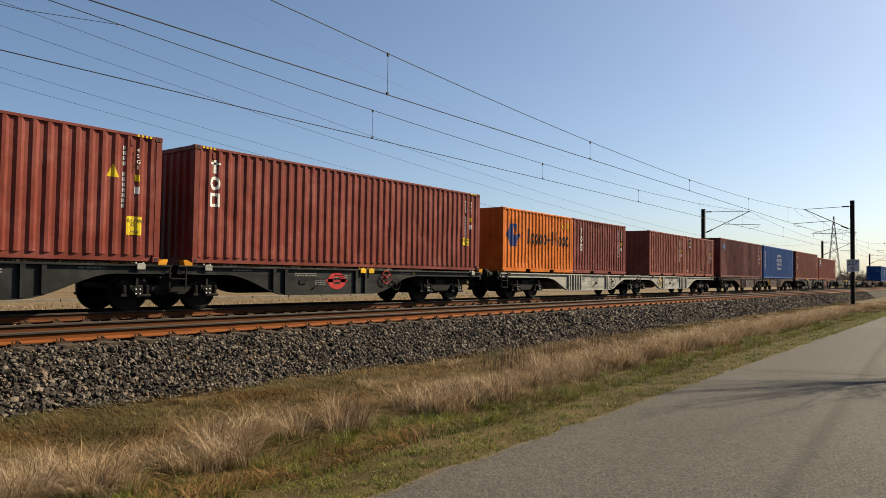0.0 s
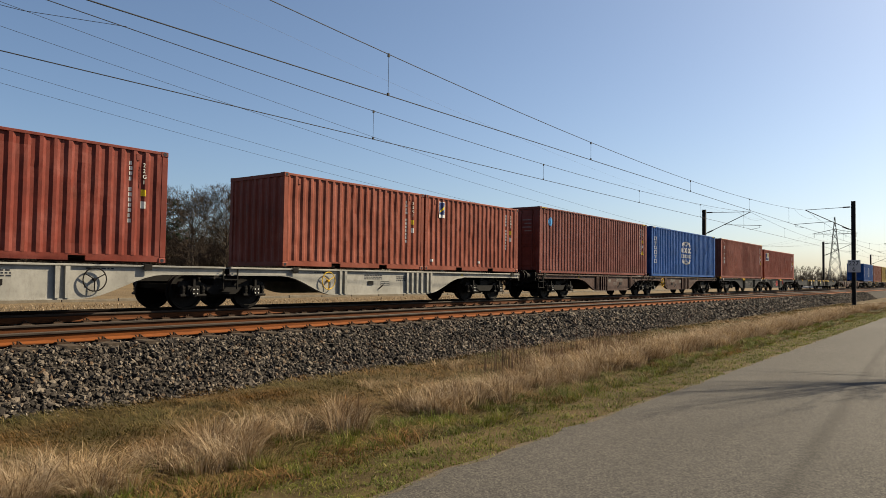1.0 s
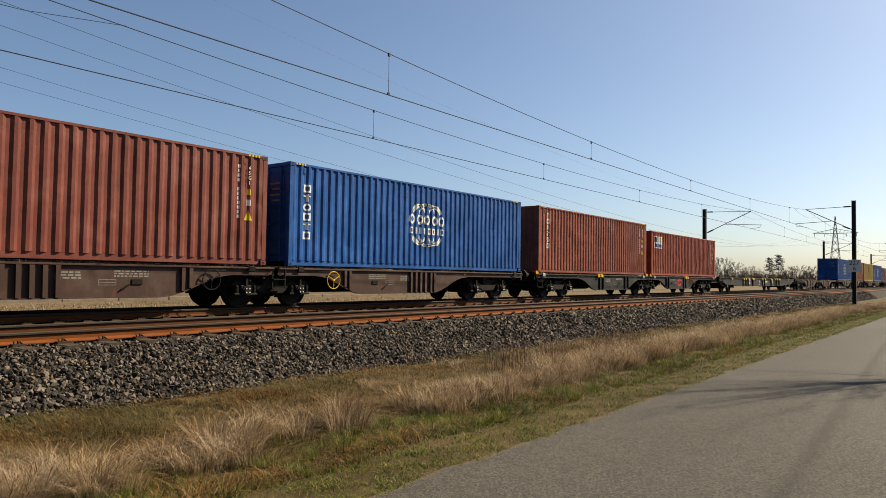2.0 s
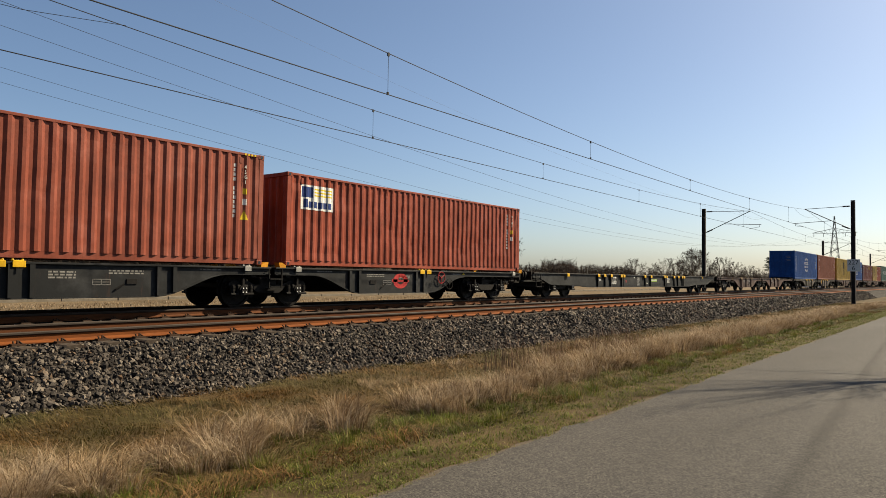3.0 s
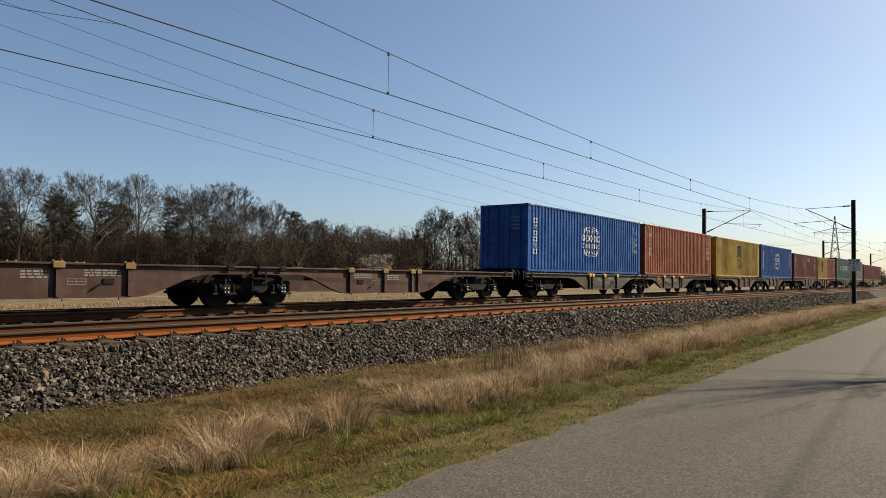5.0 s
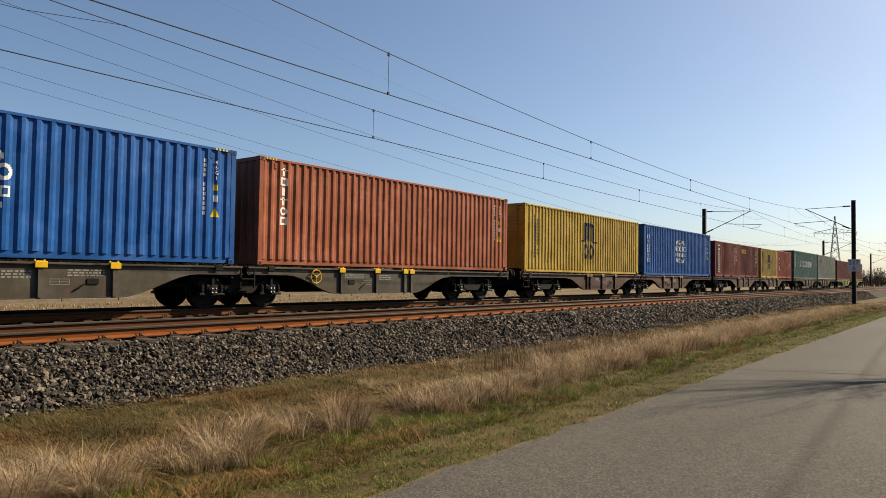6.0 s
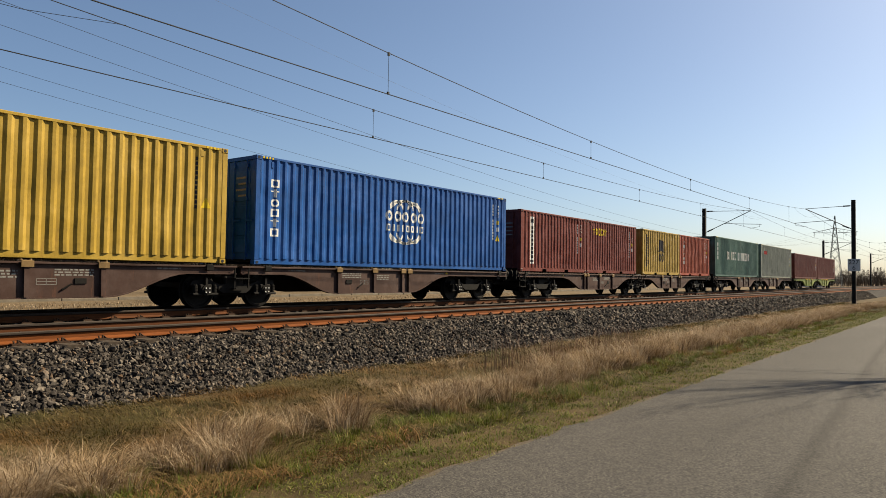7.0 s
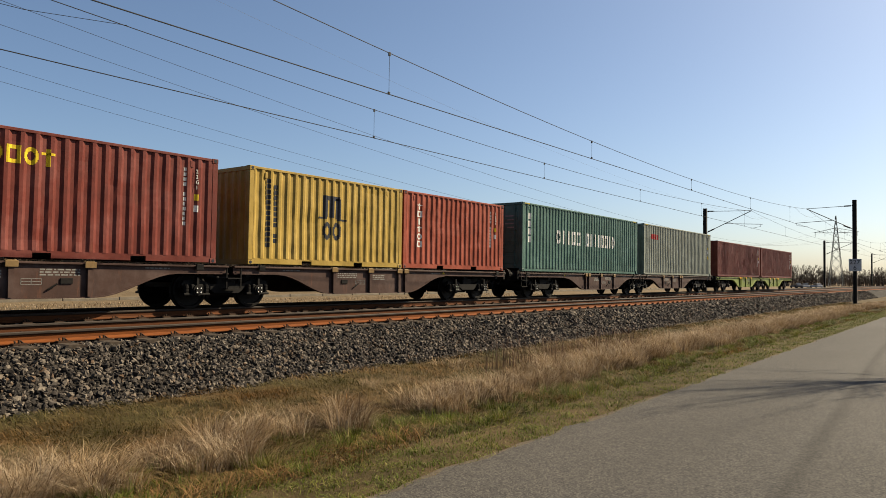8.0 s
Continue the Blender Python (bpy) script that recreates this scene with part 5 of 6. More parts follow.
# ---- trees ----
def branch(verts, faces, a, b, r0, r1, n=3):
    d = b - a
    q = d.to_track_quat("Z", "Y")
    i = len(verts)
    for c, r in ((a, r0), (b, r1)):
        for k in range(n):
            verts.append(c + q @ Vector((r * math.cos(k * math.tau / n), r * math.sin(k * math.tau / n), 0)))
    for k in range(n):
        faces.append((i + k, i + (k + 1) % n, i + n + (k + 1) % n, i + n + k))


def twig(verts, faces, a, b, w, rnd):
    d = (b - a)
    s = d.cross(Vector((rnd.uniform(-1, 1), rnd.uniform(-1, 1), rnd.uniform(-1, 1))))
    if s.length < 1e-6:
        return
    s = s.normalized() * w
    i = len(verts)
    verts += [a + s, a - s, b]
    faces.append((i, i + 1, i + 2))


def bent(rnd, d, amount, up=0.0):
    v = d + Vector((rnd.gauss(0, amount), rnd.gauss(0, amount), rnd.gauss(0, amount) + up))
    return v.normalized()


def bare_tree_meshes(seed, h, spread=0.36, forks=6, first=0.3, fine=1.0, levels=4, lean=0.75, width=0.02):
    """A leafless tree: a trunk that forks again and again inside an uneven dome, down to fine upright twigs."""
    rnd = random.Random(seed)
    tv, tf, cv, cf = [], [], [], []
    base, rx = h * first, h * spread
    mid, rz = Vector((rnd.gauss(0, h * 0.02), rnd.gauss(0, h * 0.02), h * (first * 0.75 + 1) / 2)), h * (1 - first * 0.75) / 2
    lump = [(Vector((rnd.gauss(0, 1), rnd.gauss(0, 1), rnd.gauss(0.3, 1))).normalized(), rnd.uniform(-0.14, 0.1)) for _ in range(8)]

    def room(p):
        """How far out in the dome a point lies: 1 at its skin."""
        d = Vector(((p.x - mid.x) / rx, (p.y - mid.y) / rx, (p.z - mid.z) / rz))
        if d.length < 1e-5:
            return 0
        e = d.normalized()
        return d.length / (0.96 + sum(k * max(0, e.dot(q)) ** 3 for q, k in lump))

    def spray(p, d, n, size):
        for _ in range(n):
            v = bent(rnd, d, 0.42, 0.16)
            q = p + v * h * rnd.uniform(0.5, 1.2) * size
            twig(cv, cf, p, q, width, rnd)
            for _ in range(2):
                a = p.lerp(q, rnd.uniform(0.25, 0.8))
                twig(cv, cf, a, a + bent(rnd, v, 0.4, 0.1) * h * rnd.uniform(0.35, 0.8) * size, width * 0.75, rnd)

    def grow(p, d, length, r, level):
        n = 4 if level > 2 else 3
        for i in range(n):
            d = bent(rnd, d, 0.09, 0.035)
            e = p + d * length / n
            ra, rb = r * (1 - 0.42 * i / n), r * (1 - 0.42 * (i + 1) / n)
            branch(tv, tf, p, e, ra, rb, 5 if ra > 0.1 else 3)
            p = e
            out = room(p)
            if level <= 2:
                spray(p, d, round((1.5 if level else 2.4) * fine + rnd.random() - 0.5), 0.045)
            if out > 1.0:
                spray(p, d, round(3 * fine), 0.035)
                return
            if level and i and rnd.random() < 0.55:
                grow(p, bent(rnd, d, 0.55, 0.08), length * rnd.uniform(0.5, 0.75), rb * 0.55, level - 1)
        if not level:
            spray(p, d, round(4 * fine), 0.046)
            return
        for _ in range(2 if rnd.random() < 0.55 else 3):
            grow(p, bent(rnd, d, 0.36, 0.10), length * rnd.uniform(0.66, 0.86), r * rnd.uniform(0.42, 0.56), level - 1)
    p, top = Vector((0, 0, -0.3)), h * (first + 0.22)
    r0, n = h * 0.0165, 9
    for i in range(n):
        e = Vector((p.x + rnd.gauss(0, h * 0.006), p.y + rnd.gauss(0, h * 0.006), -0.3 + (top + 0.3) * (i + 1) / n))
        ra, rb = r0 * (1 - 0.5 * i / n), r0 * (1 - 0.5 * (i + 1) / n)
        branch(tv, tf, p, e, ra, rb, 7)
        p = e
        u = (i + 1) / n
        if e.z > base * 0.8:
            for _ in range(max(1, round(forks / 4))):
                a = rnd.uniform(0, math.tau)
                d = Vector((math.cos(a) * lean, math.sin(a) * lean, rnd.uniform(0.45, 0.9))).normalized()
                grow(p, d, h * rnd.uniform(0.19, 0.27), rb * 0.5, levels - 1)
    for _ in range(3):
        grow(p, bent(rnd, Vector((0, 0, 1)), 0.30), h * 0.2, r0 * 0.4, levels - 1)
    return tv, tf, cv, cf


def bare_tree(name, seed, h, label, group, **kw):
    tv, tf, cv, cf = bare_tree_meshes(seed, h, **kw)
    t = thing(name, pose(0, 0, 0), label, "tree", group)
    same("trunk", mesh_of("trunk", tv, tf, M_BARK), t, Matrix())
    same("crown", mesh_of("crown", cv, cf, M_TWIG), t, Matrix(), "crown of fine leafless twigs")
    return t


def pine_tree(seed, h, label, group):
    rnd = random.Random(seed)
    t = thing("pine_tree", pose(0, 0, 0), label, "tree", group)
    tv, tf, cv, cf = [], [], [], []
    for i in range(8):
        branch(tv, tf, Vector((0.12 * math.sin(i), 0, h * i / 8 - 0.3)), Vector((0.12 * math.sin(i + 1), 0, h * (i + 1) / 8 - 0.3)), h * 0.016 * (1 - i / 9), h * 0.016 * (1 - (i + 1) / 9), 7)
    for k in range(34):
        u = 0.50 + 0.5 * k / 34
        a = k * 2.4 + rnd.uniform(-0.4, 0.4)
        L = h * (0.05 + 0.22 * (1 - u) ** 0.6 * (1 if u > 0.6 else 0.75)) * rnd.uniform(0.7, 1.2)
        p0 = Vector((0, 0, h * u))
        d = Vector((math.cos(a), math.sin(a), rnd.uniform(-0.05, 0.4)))
        branch(tv, tf, p0, p0 + d * L, 0.06, 0.02, 3)
        for _ in range(17):
            c = p0 + d * L * rnd.uniform(0.35, 1.1) + Vector((rnd.gauss(0, 0.4), rnd.gauss(0, 0.4), rnd.gauss(0.1, 0.2)))
            for _ in range(11):
                v = Vector((rnd.gauss(0, 1), rnd.gauss(0, 1), rnd.gauss(0.3, 0.6))).normalized() * rnd.uniform(0.3, 0.6)
                twig(cv, cf, c, c + v, 0.06, rnd)
    same("trunk", mesh_of("trunk", tv, tf, M_BARK), t, Matrix())
    same("crown", mesh_of("crown", cv, cf, M_PINE), t, Matrix(), "dark green needle clumps")
    return t


def bush(seed, w, h, material, name, label, group):
    rnd = random.Random(seed)
    tv, tf, cv, cf = [], [], [], []
    for k in range(22):
        a = rnd.uniform(0, math.tau)
        d = Vector((math.cos(a) * rnd.uniform(0.1, 0.9), math.sin(a) * rnd.uniform(0.1, 0.9), 1)).normalized()
        p = Vector((rnd.gauss(0, w * 0.12), rnd.gauss(0, w * 0.12), -0.2))
        for i in range(5):
            e = p + d * h / 5 * rnd.uniform(0.7, 1.15)
            branch(tv, tf, p, e, 0.06 * (1 - i / 6), 0.06 * (1 - (i + 1) / 6), 3)
            d = bent(rnd, d, 0.22, 0.05)
            for _ in range(14 if i else 4):
                b = e + Vector((rnd.gauss(0, 0.5), rnd.gauss(0, 0.5), rnd.gauss(0.1, 0.4)))
                twig(tv, tf, e, b, 0.02, rnd)
                for _ in range(5):
                    c = e.lerp(b, rnd.random()) + Vector((rnd.gauss(0, 0.1), rnd.gauss(0, 0.1), rnd.gauss(0, 0.1)))
                    v = Vector((rnd.gauss(0, 1), rnd.gauss(0, 1), rnd.gauss(0, 1))).normalized() * 0.22
                    twig(cv, cf, c, c + v, 0.09, rnd)
            p = e
    t = thing(name, pose(0, 0, 0), label, "bush", group)
    same("stems", mesh_of("stems", tv, tf, M_BARK), t, Matrix())
    same("crown", mesh_of("crown", cv, cf, material), t, Matrix())
    return t


def pollard():
    """A pollarded tree by the lane: a stout trunk with a knobbed head and long straight shoots."""
    rnd = random.Random(91)
    t = thing("roadside_tree", pose(19.4, -17.9, -0.9), "leafless pollarded roadside tree that shades the asphalt", "tree", "roadside trees")
    tv, tf, cv, cf = [], [], [], []
    p = Vector((0, 0, -0.2))
    for i in range(8):
        e = Vector((rnd.gauss(0, 0.04), rnd.gauss(0, 0.04), 5.9 * (i + 1) / 8))
        branch(tv, tf, p, e, 0.19 - 0.012 * i, 0.178 - 0.012 * i + (0.06 if i == 7 else 0), 9)
        p = e
    for k in range(74):
        a = rnd.uniform(0, math.tau)
        q = p + Vector((math.cos(a) * 0.14, math.sin(a) * 0.14, rnd.uniform(-0.25, 0.05) if k < 44 else rnd.uniform(-2.4, -0.3)))
        tilt = rnd.uniform(0.1, 1.1)
        d = Vector((math.cos(a) * tilt, math.sin(a) * tilt, 1)).normalized()
        n = rnd.randint(4, 7)
        r = rnd.uniform(0.005, 0.012)
        for i in range(n):
            e = q + d * 0.52
            branch(tv, tf, q, e, r * (1 - 0.8 * i / n), r * (1 - 0.8 * (i + 1) / n), 4)
            for _ in range(3):
                twig(cv, cf, e, e + bent(rnd, d, 0.3, 0.1) * rnd.uniform(0.4, 1.0), 0.006, rnd)
            q, d = e, bent(rnd, d, 0.06, 0.03)
    same("trunk", mesh_of("trunk", tv, tf, M_BARK), t, Matrix())
    same("crown", mesh_of("crown", cv, cf, M_TWIG), t, Matrix(), "crown of long bare shoots")


def spot(px, depth):
    """A place on the meadow at that bearing (across the picture) and depth."""
    a = radians(YAW) + math.atan((px - 784) / 1231.1)
    d = depth / math.cos(math.atan((px - 784) / 1231.1))
    return EYE.x + math.sin(a) * d, EYE.y + math.cos(a) * d


def build_woods():
    G = "trees at the wood's edge"
    big = [bare_tree("bare_tree", 11 + k, 20.0, "large leafless broadleaf tree at the wood's edge", G, spread=0.45, forks=7, first=0.28, lean=0.95) for k in range(3)]
    slim = [bare_tree("bare_tree", 31 + k, 18.0, "slender leafless tree with a narrow crown", G, spread=0.21, forks=6, first=0.3, lean=0.35, fine=0.7) for k in range(2)]
    wide = bare_tree("bare_tree", 51, 17.0, "broad round leafless tree with low forks", G, spread=0.43, forks=7, first=0.10, lean=0.5)
    low = [bare_tree("bare_tree", 61 + k, 9.0, "low leafless tree in the undergrowth", G, spread=0.40, forks=5, first=0.14, levels=3) for k in range(2)]
    pine = pine_tree(5, 17.0, "dark green pine among leafless trees", G)
    rnd = random.Random(77)

    def put(ob, tall, px, depth, h):
        x, y = spot(px, depth)
        s = h / tall
        m = pose(x, y, -1.3, 0, 0, rnd.uniform(0, 360)) 
        c = copy_thing(ob, m)
        c.scale = (s, s, s)
        return c
    for k, px, depth, h in ((0, 30, 150, 23.5), (1, 165, 150, 24.0), (2, 340, 150, 21.5), (0, 395, 154, 21.5), (1, 430, 160, 18.5), (2, -60, 150, 22), (1, 575, 185, 17), (2, 620, 190, 16.5), (0, 655, 200, 15), (0, 560, 190, 16)):
        put(big[k], 20.0, px, depth, h)
    for k, px, depth, h in ((0, 245, 150, 23.0), (1, 480, 165, 19.0), (0, 105, 158, 17), (1, 215, 160, 17), (0, 520, 175, 17.0), (1, 770, 178, 19.5), (0, 795, 184, 19.0), (1, 752, 186, 17.5), (0, 822, 186, 18)):
        put(slim[k], 18.0, px, depth, h)
    put(wide, 17.0, 866, 178, 20.8)
    put(wide, 17.0, 1226, 255, 14.5)
    for px, depth, h in ((95, 162, 19.0), (125, 160, 17.5), (185, 165, 18.0), (212, 166, 17.5), (10, 160, 17), (305, 158, 18.3), (738, 190, 13.0), (695, 215, 12.5), (722, 205, 12.5), (520, 182, 17.8), (1362, 290, 11.5), (1378, 285, 12.5)):
        put(pine, 17.0, px, depth, h)
    for i in range(58):
        px = -90 + 14.6 * i + rnd.uniform(-6, 6)
        put(low[i % 2], 9.0, px, rnd.uniform(141, 165), rnd.uniform(8.0, 12.5))
    for px, depth, h in ((1125, 300, 12.5), (1160, 262, 9.5), (1185, 260, 11.5), (1205, 265, 11), (1250, 262, 12), (1275, 265, 12.5), (1300, 270, 11), (1330, 275, 9.5), (1400, 285, 10), (1418, 290, 10.5), (1440, 290, 10.5), (1460, 300, 10), (1500, 310, 9), (1530, 310, 9), (1555, 310, 10), (1590, 310, 10)):
        put(low[int(px) % 2], 9.0, px, depth, h)
    for ob in (*big, *slim, wide, *low, pine):
        for o in (*ob.children_recursive, ob):
            bpy.data.objects.remove(o)
    x, y = spot(672, 138)
    b = bush(9, 7.0, 6.6, M_BLOSSOM, "blossom_bush", "pale cream blossoming bush before the dark wood", G)
    b.matrix_basis = pose(x, y, -1.3)
    # stands beyond the lane, outside the view; its shadow lies on the asphalt
    pollard()
    # the wood's dim inside and the woods far away
    rs = np.random.RandomState(8)
    tv, tf = [], []
    r2 = random.Random(12)

    def thicket(px0, px1, d0, d1, count, h0, h1, w):
        for _ in range(count):
            x, y = spot(r2.uniform(px0, px1), r2.uniform(d0, d1))
            h = r2.uniform(h0, h1)
            p = Vector((x, y, -1.4))
            d = Vector((r2.gauss(0, 0.08), r2.gauss(0, 0.08), 1))
            branch(tv, tf, p, p + d * h, w * 1.6, w * 0.4, 3)
            for k in range(9):
                u = r2.uniform(0.12, 1.0)
                a = p + d * h * u
                e = a + Vector((r2.gauss(0, 0.24), r2.gauss(0, 0.24), r2.uniform(0.05, 0.45))) * h * 0.5 * (1.2 - u * 0.7)
                twig(tv, tf, a, e, w * 1.1, r2)
                for _ in range(3):
                    twig(tv, tf, a.lerp(e, r2.random()), e + Vector((r2.gauss(0, 0.09), r2.gauss(0, 0.09), r2.gauss(0.02, 0.09))) * h, w * 0.7, r2)
    thicket(-120, 745, 150, 200, 3300, 4, 10.5, 0.055)
    thicket(-120, 430, 165, 205, 1700, 8, 15, 0.06)
    thicket(430, 760, 175, 230, 1400, 6, 14, 0.065)
    thicket(730, 905, 182, 205, 420, 4, 12, 0.05)
    thicket(880, 1120, 430, 520, 1100, 5, 10.5, 0.13)
    thicket(960, 1020, 430, 500, 160, 10, 14, 0.10)
    thicket(1110, 1800, 480, 600, 1300, 4, 8, 0.13)
    thicket(1150, 1700, 265, 320, 900, 3, 7, 0.06)
    tagged(new("woodland", mesh_of("woodland", tv, tf, M_TWIG)), "dense brown leafless undergrowth and distant woods", "woodland", kind="stuff")


# ---- grass ----
def build_grass():
    rs = np.random.RandomState(21)

    def blades(name, x, y, h, w, lean, material, label, turn=None, droop=0.3):
        """Bent blades of three pieces; lean is how far the tip goes aside for its height, droop how far it hangs."""
        n = len(x)
        z = np.array([ground_height(a, b) for a, b in zip(x, y)]) - 0.015
        b = rs.uniform(0, math.tau, n) if turn is None else turn
        a = b + math.pi / 2 + rs.normal(0, 0.5, n)
        side = np.stack([np.cos(a), np.sin(a), np.zeros(n)], 1) * w[:, None]
        l = np.stack([np.cos(b), np.sin(b), np.zeros(n)], 1) * (lean * h)[:, None]
        base = np.stack([x, y, z], 1)
        up = np.zeros((n, 3))
        up[:, 2] = h
        k = np.clip(1.0 - droop * lean, 0.25, 1)[:, None]
        m1, m2, tip = base + l * 0.2 + up * 0.42, base + l * 0.58 + up * 0.42 + up * k * 0.36, base + l * 1.15 + up * (0.2 + 0.75 * k)
        v = np.stack([base - side, base + side, m1 + side * 0.85, m1 - side * 0.85, m2 + side * 0.6, m2 - side * 0.6, tip], 1).reshape(-1, 3)
        i = 7 * np.arange(n)[:, None]
        f = (i + np.array([[0, 1, 2, 3]])).tolist() + (i + np.array([[3, 2, 4, 5]])).tolist() + (i + np.array([[5, 4, 6]])).tolist()
        tagged(new(name, mesh_of(name, v.tolist(), f, material)), label, "grass", kind="stuff")

    def field(n, x0, x1, p, y0, y1):
        return x0 + (x1 - x0) * rs.rand(n) ** p, rs.uniform(y0, y1, n)
    nz = lambda x, y, s, o: np.array([noise.noise((a * s, b * s, o)) for a, b in zip(x, y)])
    earthy = [(0.3, (0.50, 0.42, 0.34)), (0.5, (0.72, 0.70, 0.68)), (0.7, (0.95, 0.88, 0.78))]
    M_DRY = island("dry_grass", [(0.0, (0.16, 0.095, 0.045)), (0.3, (0.42, 0.285, 0.155)), (0.7, (0.80, 0.62, 0.41)), (0.92, (0.92, 0.78, 0.58)), (1.0, (0.25, 0.14, 0.07))], 0.7, 3, 0.28, earthy, 1.1)
    M_OLIVE = island("olive_grass", [(0.0, (0.055, 0.052, 0.013)), (0.3, (0.13, 0.105, 0.028)), (0.65, (0.28, 0.19, 0.085)), (0.9, (0.46, 0.34, 0.17)), (1.0, (0.10, 0.095, 0.02))], 0.75, 3, 0.25,
                     [(0.3, (0.42, 0.56, 0.38)), (0.48, (0.70, 0.70, 0.62)), (0.62, (0.85, 0.67, 0.54)), (0.75, (0.95, 0.64, 0.48))], 0.75)
    M_GREEN = island("green_grass", [(0.0, (0.06, 0.075, 0.012)), (0.4, (0.165, 0.185, 0.028)), (0.72, (0.25, 0.265, 0.050)), (0.90, (0.36, 0.31, 0.11)), (1.0, (0.62, 0.48, 0.28))], 0.75, 3, 0.3,
                     [(0.3, (0.45, 0.58, 0.4)), (0.52, (0.80, 0.93, 0.75)), (0.68, (0.98, 0.95, 0.75)), (0.78, (0.9, 0.70, 0.52))], 1.7)
    M_STALK = island("reed_stalks", [(0.0, (0.20, 0.11, 0.075)), (1.0, (0.46, 0.30, 0.20))], 0.8, 3)

    def tufts(name, cx, cy, per, reach, h0, h1, lean0, lean1, width, material, label, droop=0.35):
        n = len(cx)
        size, aim_ = np.repeat(rs.uniform(0.65, 1.25, n), per), np.repeat(rs.uniform(0, math.tau, n), per)
        a, r = rs.uniform(0, math.tau, n * per), reach * np.sqrt(rs.rand(n * per))
        x, y = np.repeat(cx, per) + r * np.cos(a), np.repeat(cy, per) + r * np.sin(a)
        # blades lean outwards from the tuft and with its own hang
        tx, ty = np.cos(a) + 0.9 * np.cos(aim_) + rs.normal(0, 0.45, n * per), np.sin(a) + 0.9 * np.sin(aim_) + rs.normal(0, 0.45, n * per)
        h = rs.uniform(h0, h1, n * per) * size
        blades(name, x, y, h, rs.uniform(0.6, 1.25, n * per) * width * (1 + x / 26), rs.uniform(lean0, lean1, n * per), material, label, np.arctan2(ty, tx), droop)
    # tall dead grass in tussocks along the crest
    cx, cy = field(2500, 1.2, 66, 1.55, -11.2, -8.9)
    edge = -10.70 + 0.40 * nz(cx, cx * 0 + 1, 0.45, 8.0)
    keep = (cy > edge) & (cy < edge + 1.05 + 0.45 * nz(cx, cx * 0, 0.3, 3.0)) & (nz(cx, cy, 0.8, 2.0) > -0.28)
    tufts("dry_grass", cx[keep], cy[keep], 105, 0.14, 0.16, 0.46, 0.25, 1.15, 0.0029, M_DRY, "tall tussocks of dead straw-coloured grass")
    # a denser, taller stand further along
    cx, cy = field(900, 12.0, 52, 1.2, -10.5, -9.1)
    tufts("tall_straw", cx, cy, 80, 0.17, 0.22, 0.52, 0.25, 1.0, 0.0032, M_DRY, "tall dense stand of bleached straw")
    # scattered small tussocks nearer the stones
    cx, cy = field(900, 1.0, 50, 1.5, -9.4, -7.1)
    keep = nz(cx, cy, 0.6, 12.0) > 0.25
    tufts("pale_tussocks", cx[keep], cy[keep], 60, 0.16, 0.08, 0.24, 0.5, 1.6, 0.0026, M_DRY, "small pale tussocks on the matted bank")
    # low matted grass, combed in swirls
    x, y = field(135000, 1.0, 70, 1.8, -11.6, -6.70)
    h = rs.uniform(0.05, 0.16, len(x)) * (1.0 + 0.6 * nz(x, y, 1.6, 5.0))
    turn = 5.0 * nz(x, y, 0.55, 31.0) + rs.normal(0, 0.75, len(x)) + 2.6
    blades("matted_grass", x, y, h, rs.uniform(0.0022, 0.0048, len(x)) * (1 + x / 25), rs.uniform(0.7, 2.6, len(x)), M_OLIVE, "low matted olive and brown grass by the ballast", turn, 0.32)
    # short green turf along the road
    x, y = field(150000, 2.0, 80, 2.0, -12.52, -9.9)
    edge = -10.70 + 0.40 * nz(x, x * 0 + 1, 0.45, 8.0)
    k = rs.rand(len(x)) < np.clip((edge + 0.25 - y) / 0.4, 0, 1) * np.clip(0.75 + 1.2 * nz(x, y, 2.6, 17.0), 0.12, 1)
    x, y = x[k], y[k]
    h = rs.uniform(0.02, 0.075, len(x)) * (1 + 0.7 * nz(x, y, 3.0, 23.0))
    blades("green_turf", x, y, h, rs.uniform(0.002, 0.0042, len(x)) * (1 + x / 25), rs.uniform(0.3, 1.7, len(x)), M_GREEN, "short green turf along the asphalt edge")
    # fresh green tufts where the turf meets the straw
    cx, cy = field(520, 1.5, 45, 1.6, -11.6, -10.2)
    tufts("green_tufts", cx, cy, 50, 0.10, 0.07, 0.19, 0.2, 1.0, 0.0026, M_GREEN, "fresh green tufts at the foot of the straw")
    # thin brown stalks standing higher
    cx, cy = field(70, 11.0, 18.5, 1.0, -9.7, -8.3)
    x = np.repeat(cx, 14) + rs.normal(0, 0.22, 70 * 14)
    y = np.repeat(cy, 14) + rs.normal(0, 0.2, 70 * 14)
    blades("dry_stalks", x, y, rs.uniform(0.35, 0.85, len(x)), rs.uniform(0.002, 0.004, len(x)), rs.uniform(0.02, 0.3, len(x)), M_STALK, "thin upright brown weed stalks", None, 0.05)
    # pale meadow beyond the line
    x, y = field(20000, 6, 75, 1.0, 4.5, 30)
    blades("meadow_grass", x, y, rs.uniform(0.08, 0.25, len(x)), rs.uniform(0.008, 0.02, len(x)), rs.uniform(0.3, 1.0, len(x)), M_DRY, "pale dead meadow grass beyond the railway")


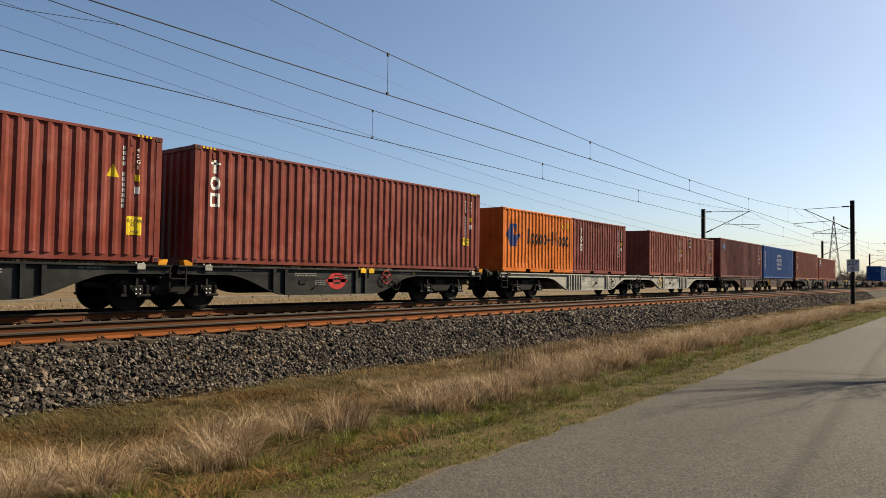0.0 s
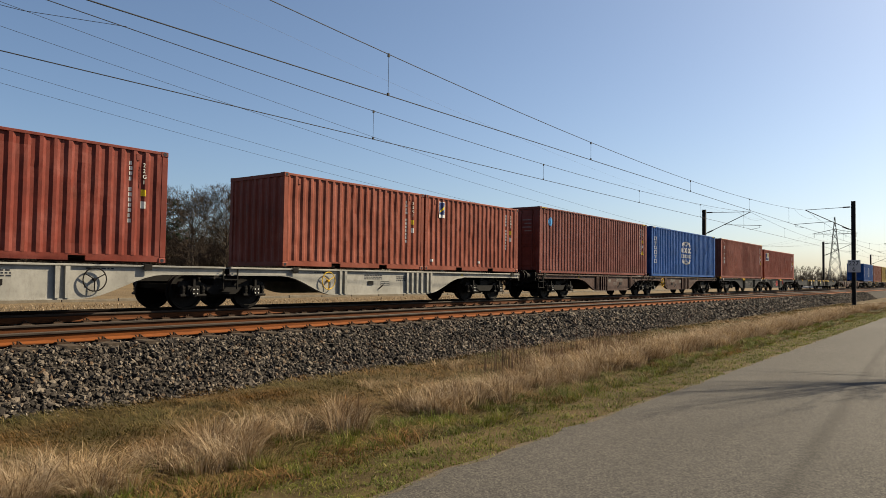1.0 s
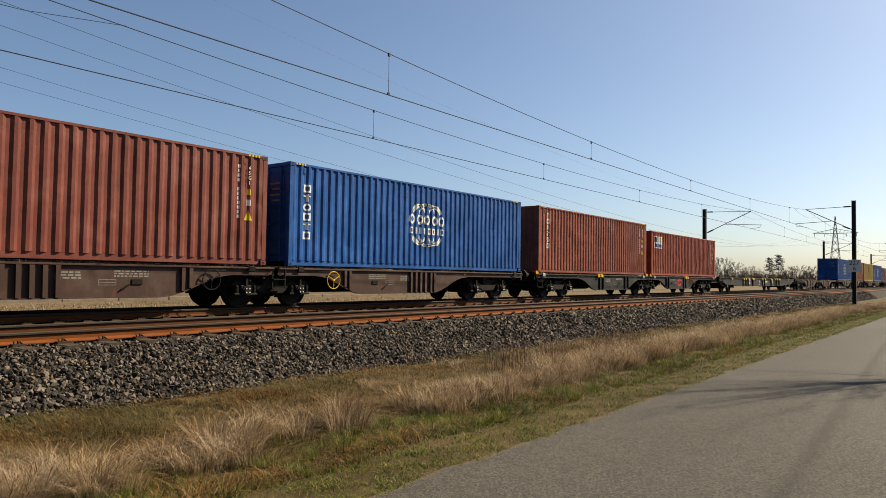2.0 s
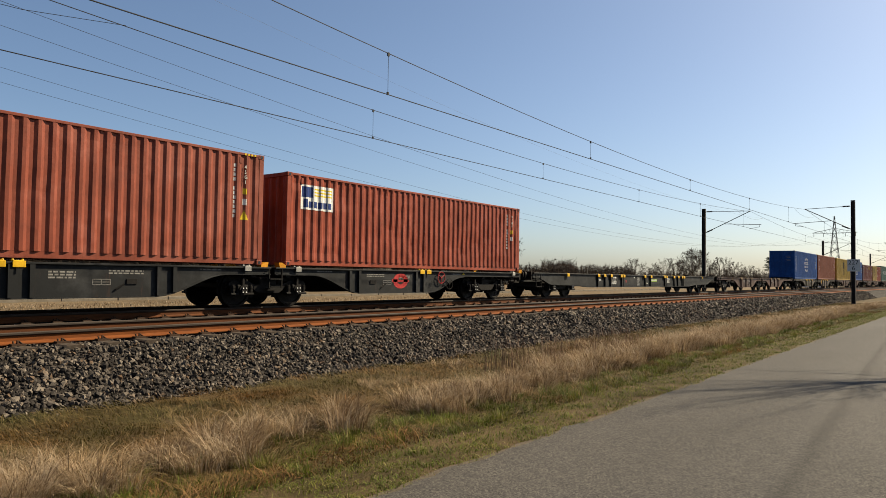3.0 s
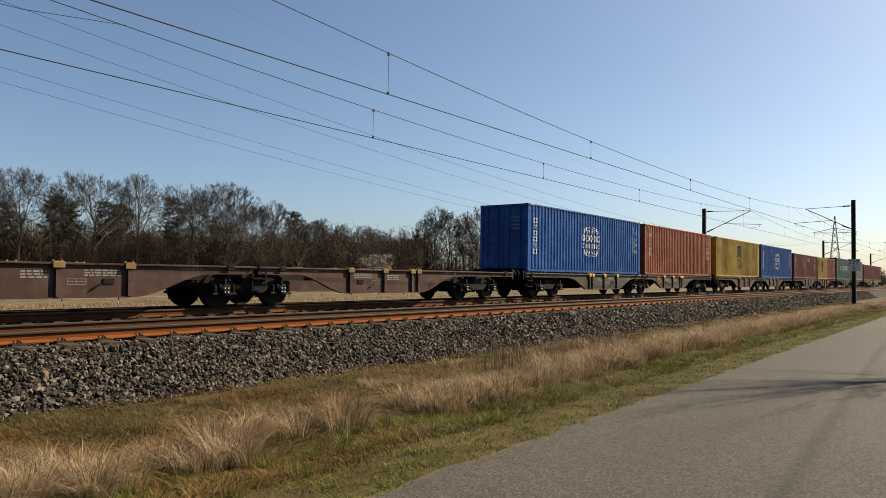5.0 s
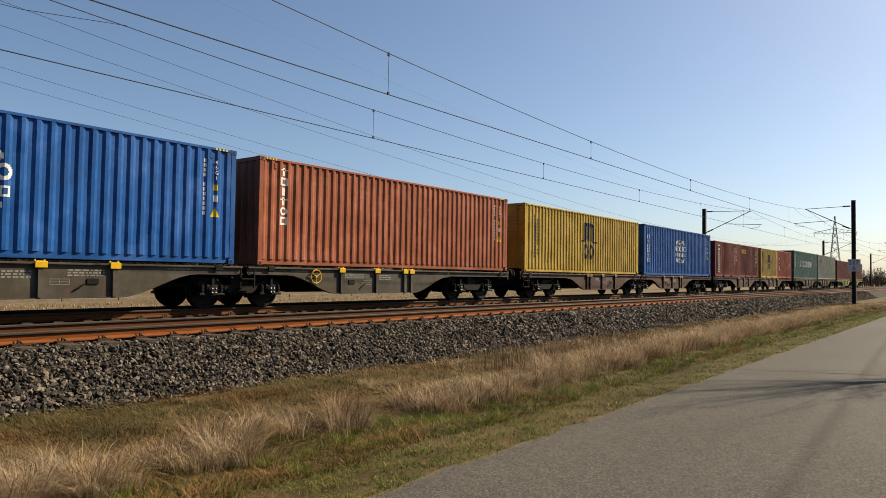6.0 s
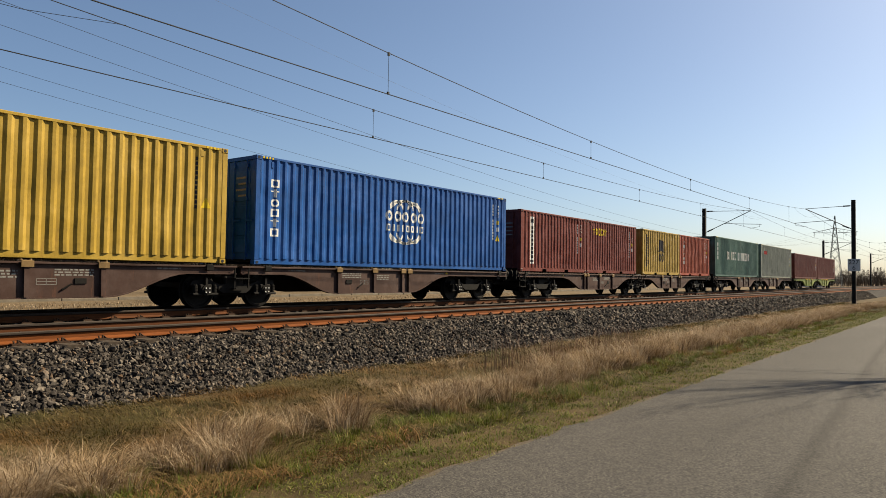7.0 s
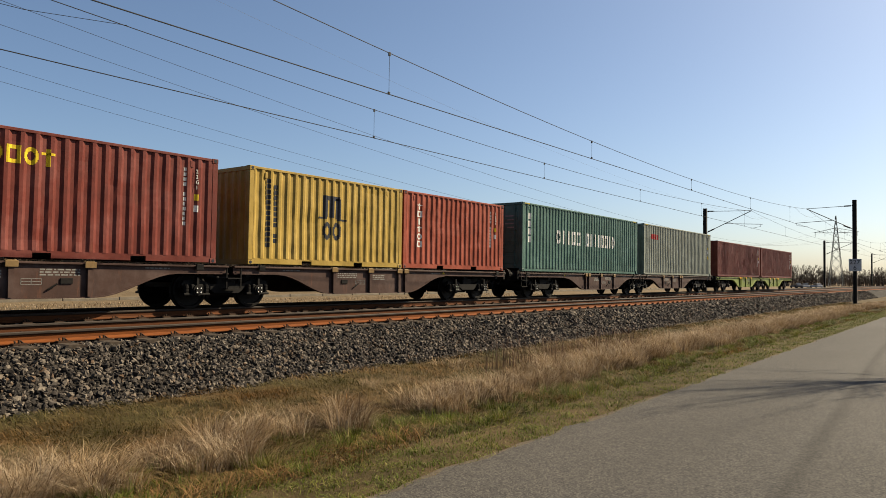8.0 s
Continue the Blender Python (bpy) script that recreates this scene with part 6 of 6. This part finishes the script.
def build_field_border():
    m = plain("pale_concrete", [(0.3, (0.16, 0.135, 0.10)), (0.7, (0.27, 0.235, 0.19))], 3, 0.9)
    w = thing("low_border", pose(0, 34, 0), "low pale concrete slabs along the meadow path", "low wall", kind="structure")
    me = None
    for k in range(40):
        if me is None:
            s = part("slab", boxed(0.04, 3.96, -0.08, 0.08, -1.4, -1.06, bevel=0.02), m, w)
            s.matrix_basis, me = pose(10, 0, 0), s.data
        else:
            same("slab", me, w, pose(10 + 4 * k, 0, 0.03 * math.sin(k * 1.7)))
    for x, y in ((26.3, 9.3), (12.2, 9.3), (60.0, 9.3)):
        p = thing("marker_post", pose(x, y, 0), "short pale wooden post in the dry grass", "post", "posts in the meadow")
        part("post", tube(bmesh.new(), (0, 0, -1.35), (0.04, 0, -0.45), 0.045, 0.04, 8), m, p)


def parked_car(x, y, turn, paint, label):
    """A far parked car: lofted body, glasshouse and four wheels."""
    c = thing("parked_car", pose(x, y, -1.3, 0, 0, turn), label, "car", "cars parked beyond the railway")
    low = [(-2.15, 0.30), (2.15, 0.30), (2.2, 0.62), (1.9, 0.80), (0.95, 0.92), (-1.75, 0.95), (-2.15, 0.85)]
    body = slab(bmesh.new(), low, -0.86, 0.86)
    bmesh.ops.bevel(body, geom=body.edges[:], offset=0.07, segments=2, affect="EDGES")
    part("body", body, paint, c)
    top = [(0.95, 0.90), (0.25, 1.40), (-1.1, 1.43), (-1.85, 0.93)]
    cabin = slab(bmesh.new(), top, -0.70, 0.70)
    bmesh.ops.bevel(cabin, geom=cabin.edges[:], offset=0.06, segments=2, affect="EDGES")
    part("glasshouse", cabin, M_CARGLASS, c, "dark tinted car windows")
    part("roof", boxed(-1.05, 0.22, -0.64, 0.64, 1.40, 1.465, bevel=0.03), paint, c)
    for u in (-1.35, 1.35):
        for v in (-0.80, 0.80):
            part("wheel", tube(bmesh.new(), (u, v - 0.1, 0.31), (u, v + 0.1, 0.31), 0.31, None, 16), M_WHEEL, c)


def build_cars():
    silver, dark = painted("silver_car_paint", (0.8, 0.8, 0.8), 0.02, 0.3), painted("anthracite_car_paint", (0.12, 0.125, 0.13), 0.02, 0.3)
    for px, depth, turn, paint, label in ((1408, 196, 35, dark, "dark grey car parked beyond the railway"), (1423, 201, 20, silver, "silver car parked beyond the railway"), (1443, 206, 40, silver, "silver car parked before bare trees")):
        parked_car(*spot(px, depth), turn, paint, label)


def motions():
    """The train rolls past at an even speed; its wheels turn with it."""
    for ob in TRAIN:
        x, y, z = ob.matrix_basis.translation
        walk(ob, [(t, pose(x - SPEED * t, y, z)) for t in range(9)])
    for ob, dx in WHEELSETS:
        walk(ob, [(k / 30, pose(dx, 0, 0.46, 0, -88 * k, 0)) for k in range(241)])


build_ground()
build_road()
build_bed()
build_train()
build_marks()
build_overhead()
build_power_line()
build_woods()
build_field_border()
build_cars()
build_grass()
build_stones()
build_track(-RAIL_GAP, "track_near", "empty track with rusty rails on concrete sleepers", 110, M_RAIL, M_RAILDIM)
build_track(0.0, "track_far", "track with rusty rails under the train", 90, M_RAILDIM, M_RAILDARK)
motions()
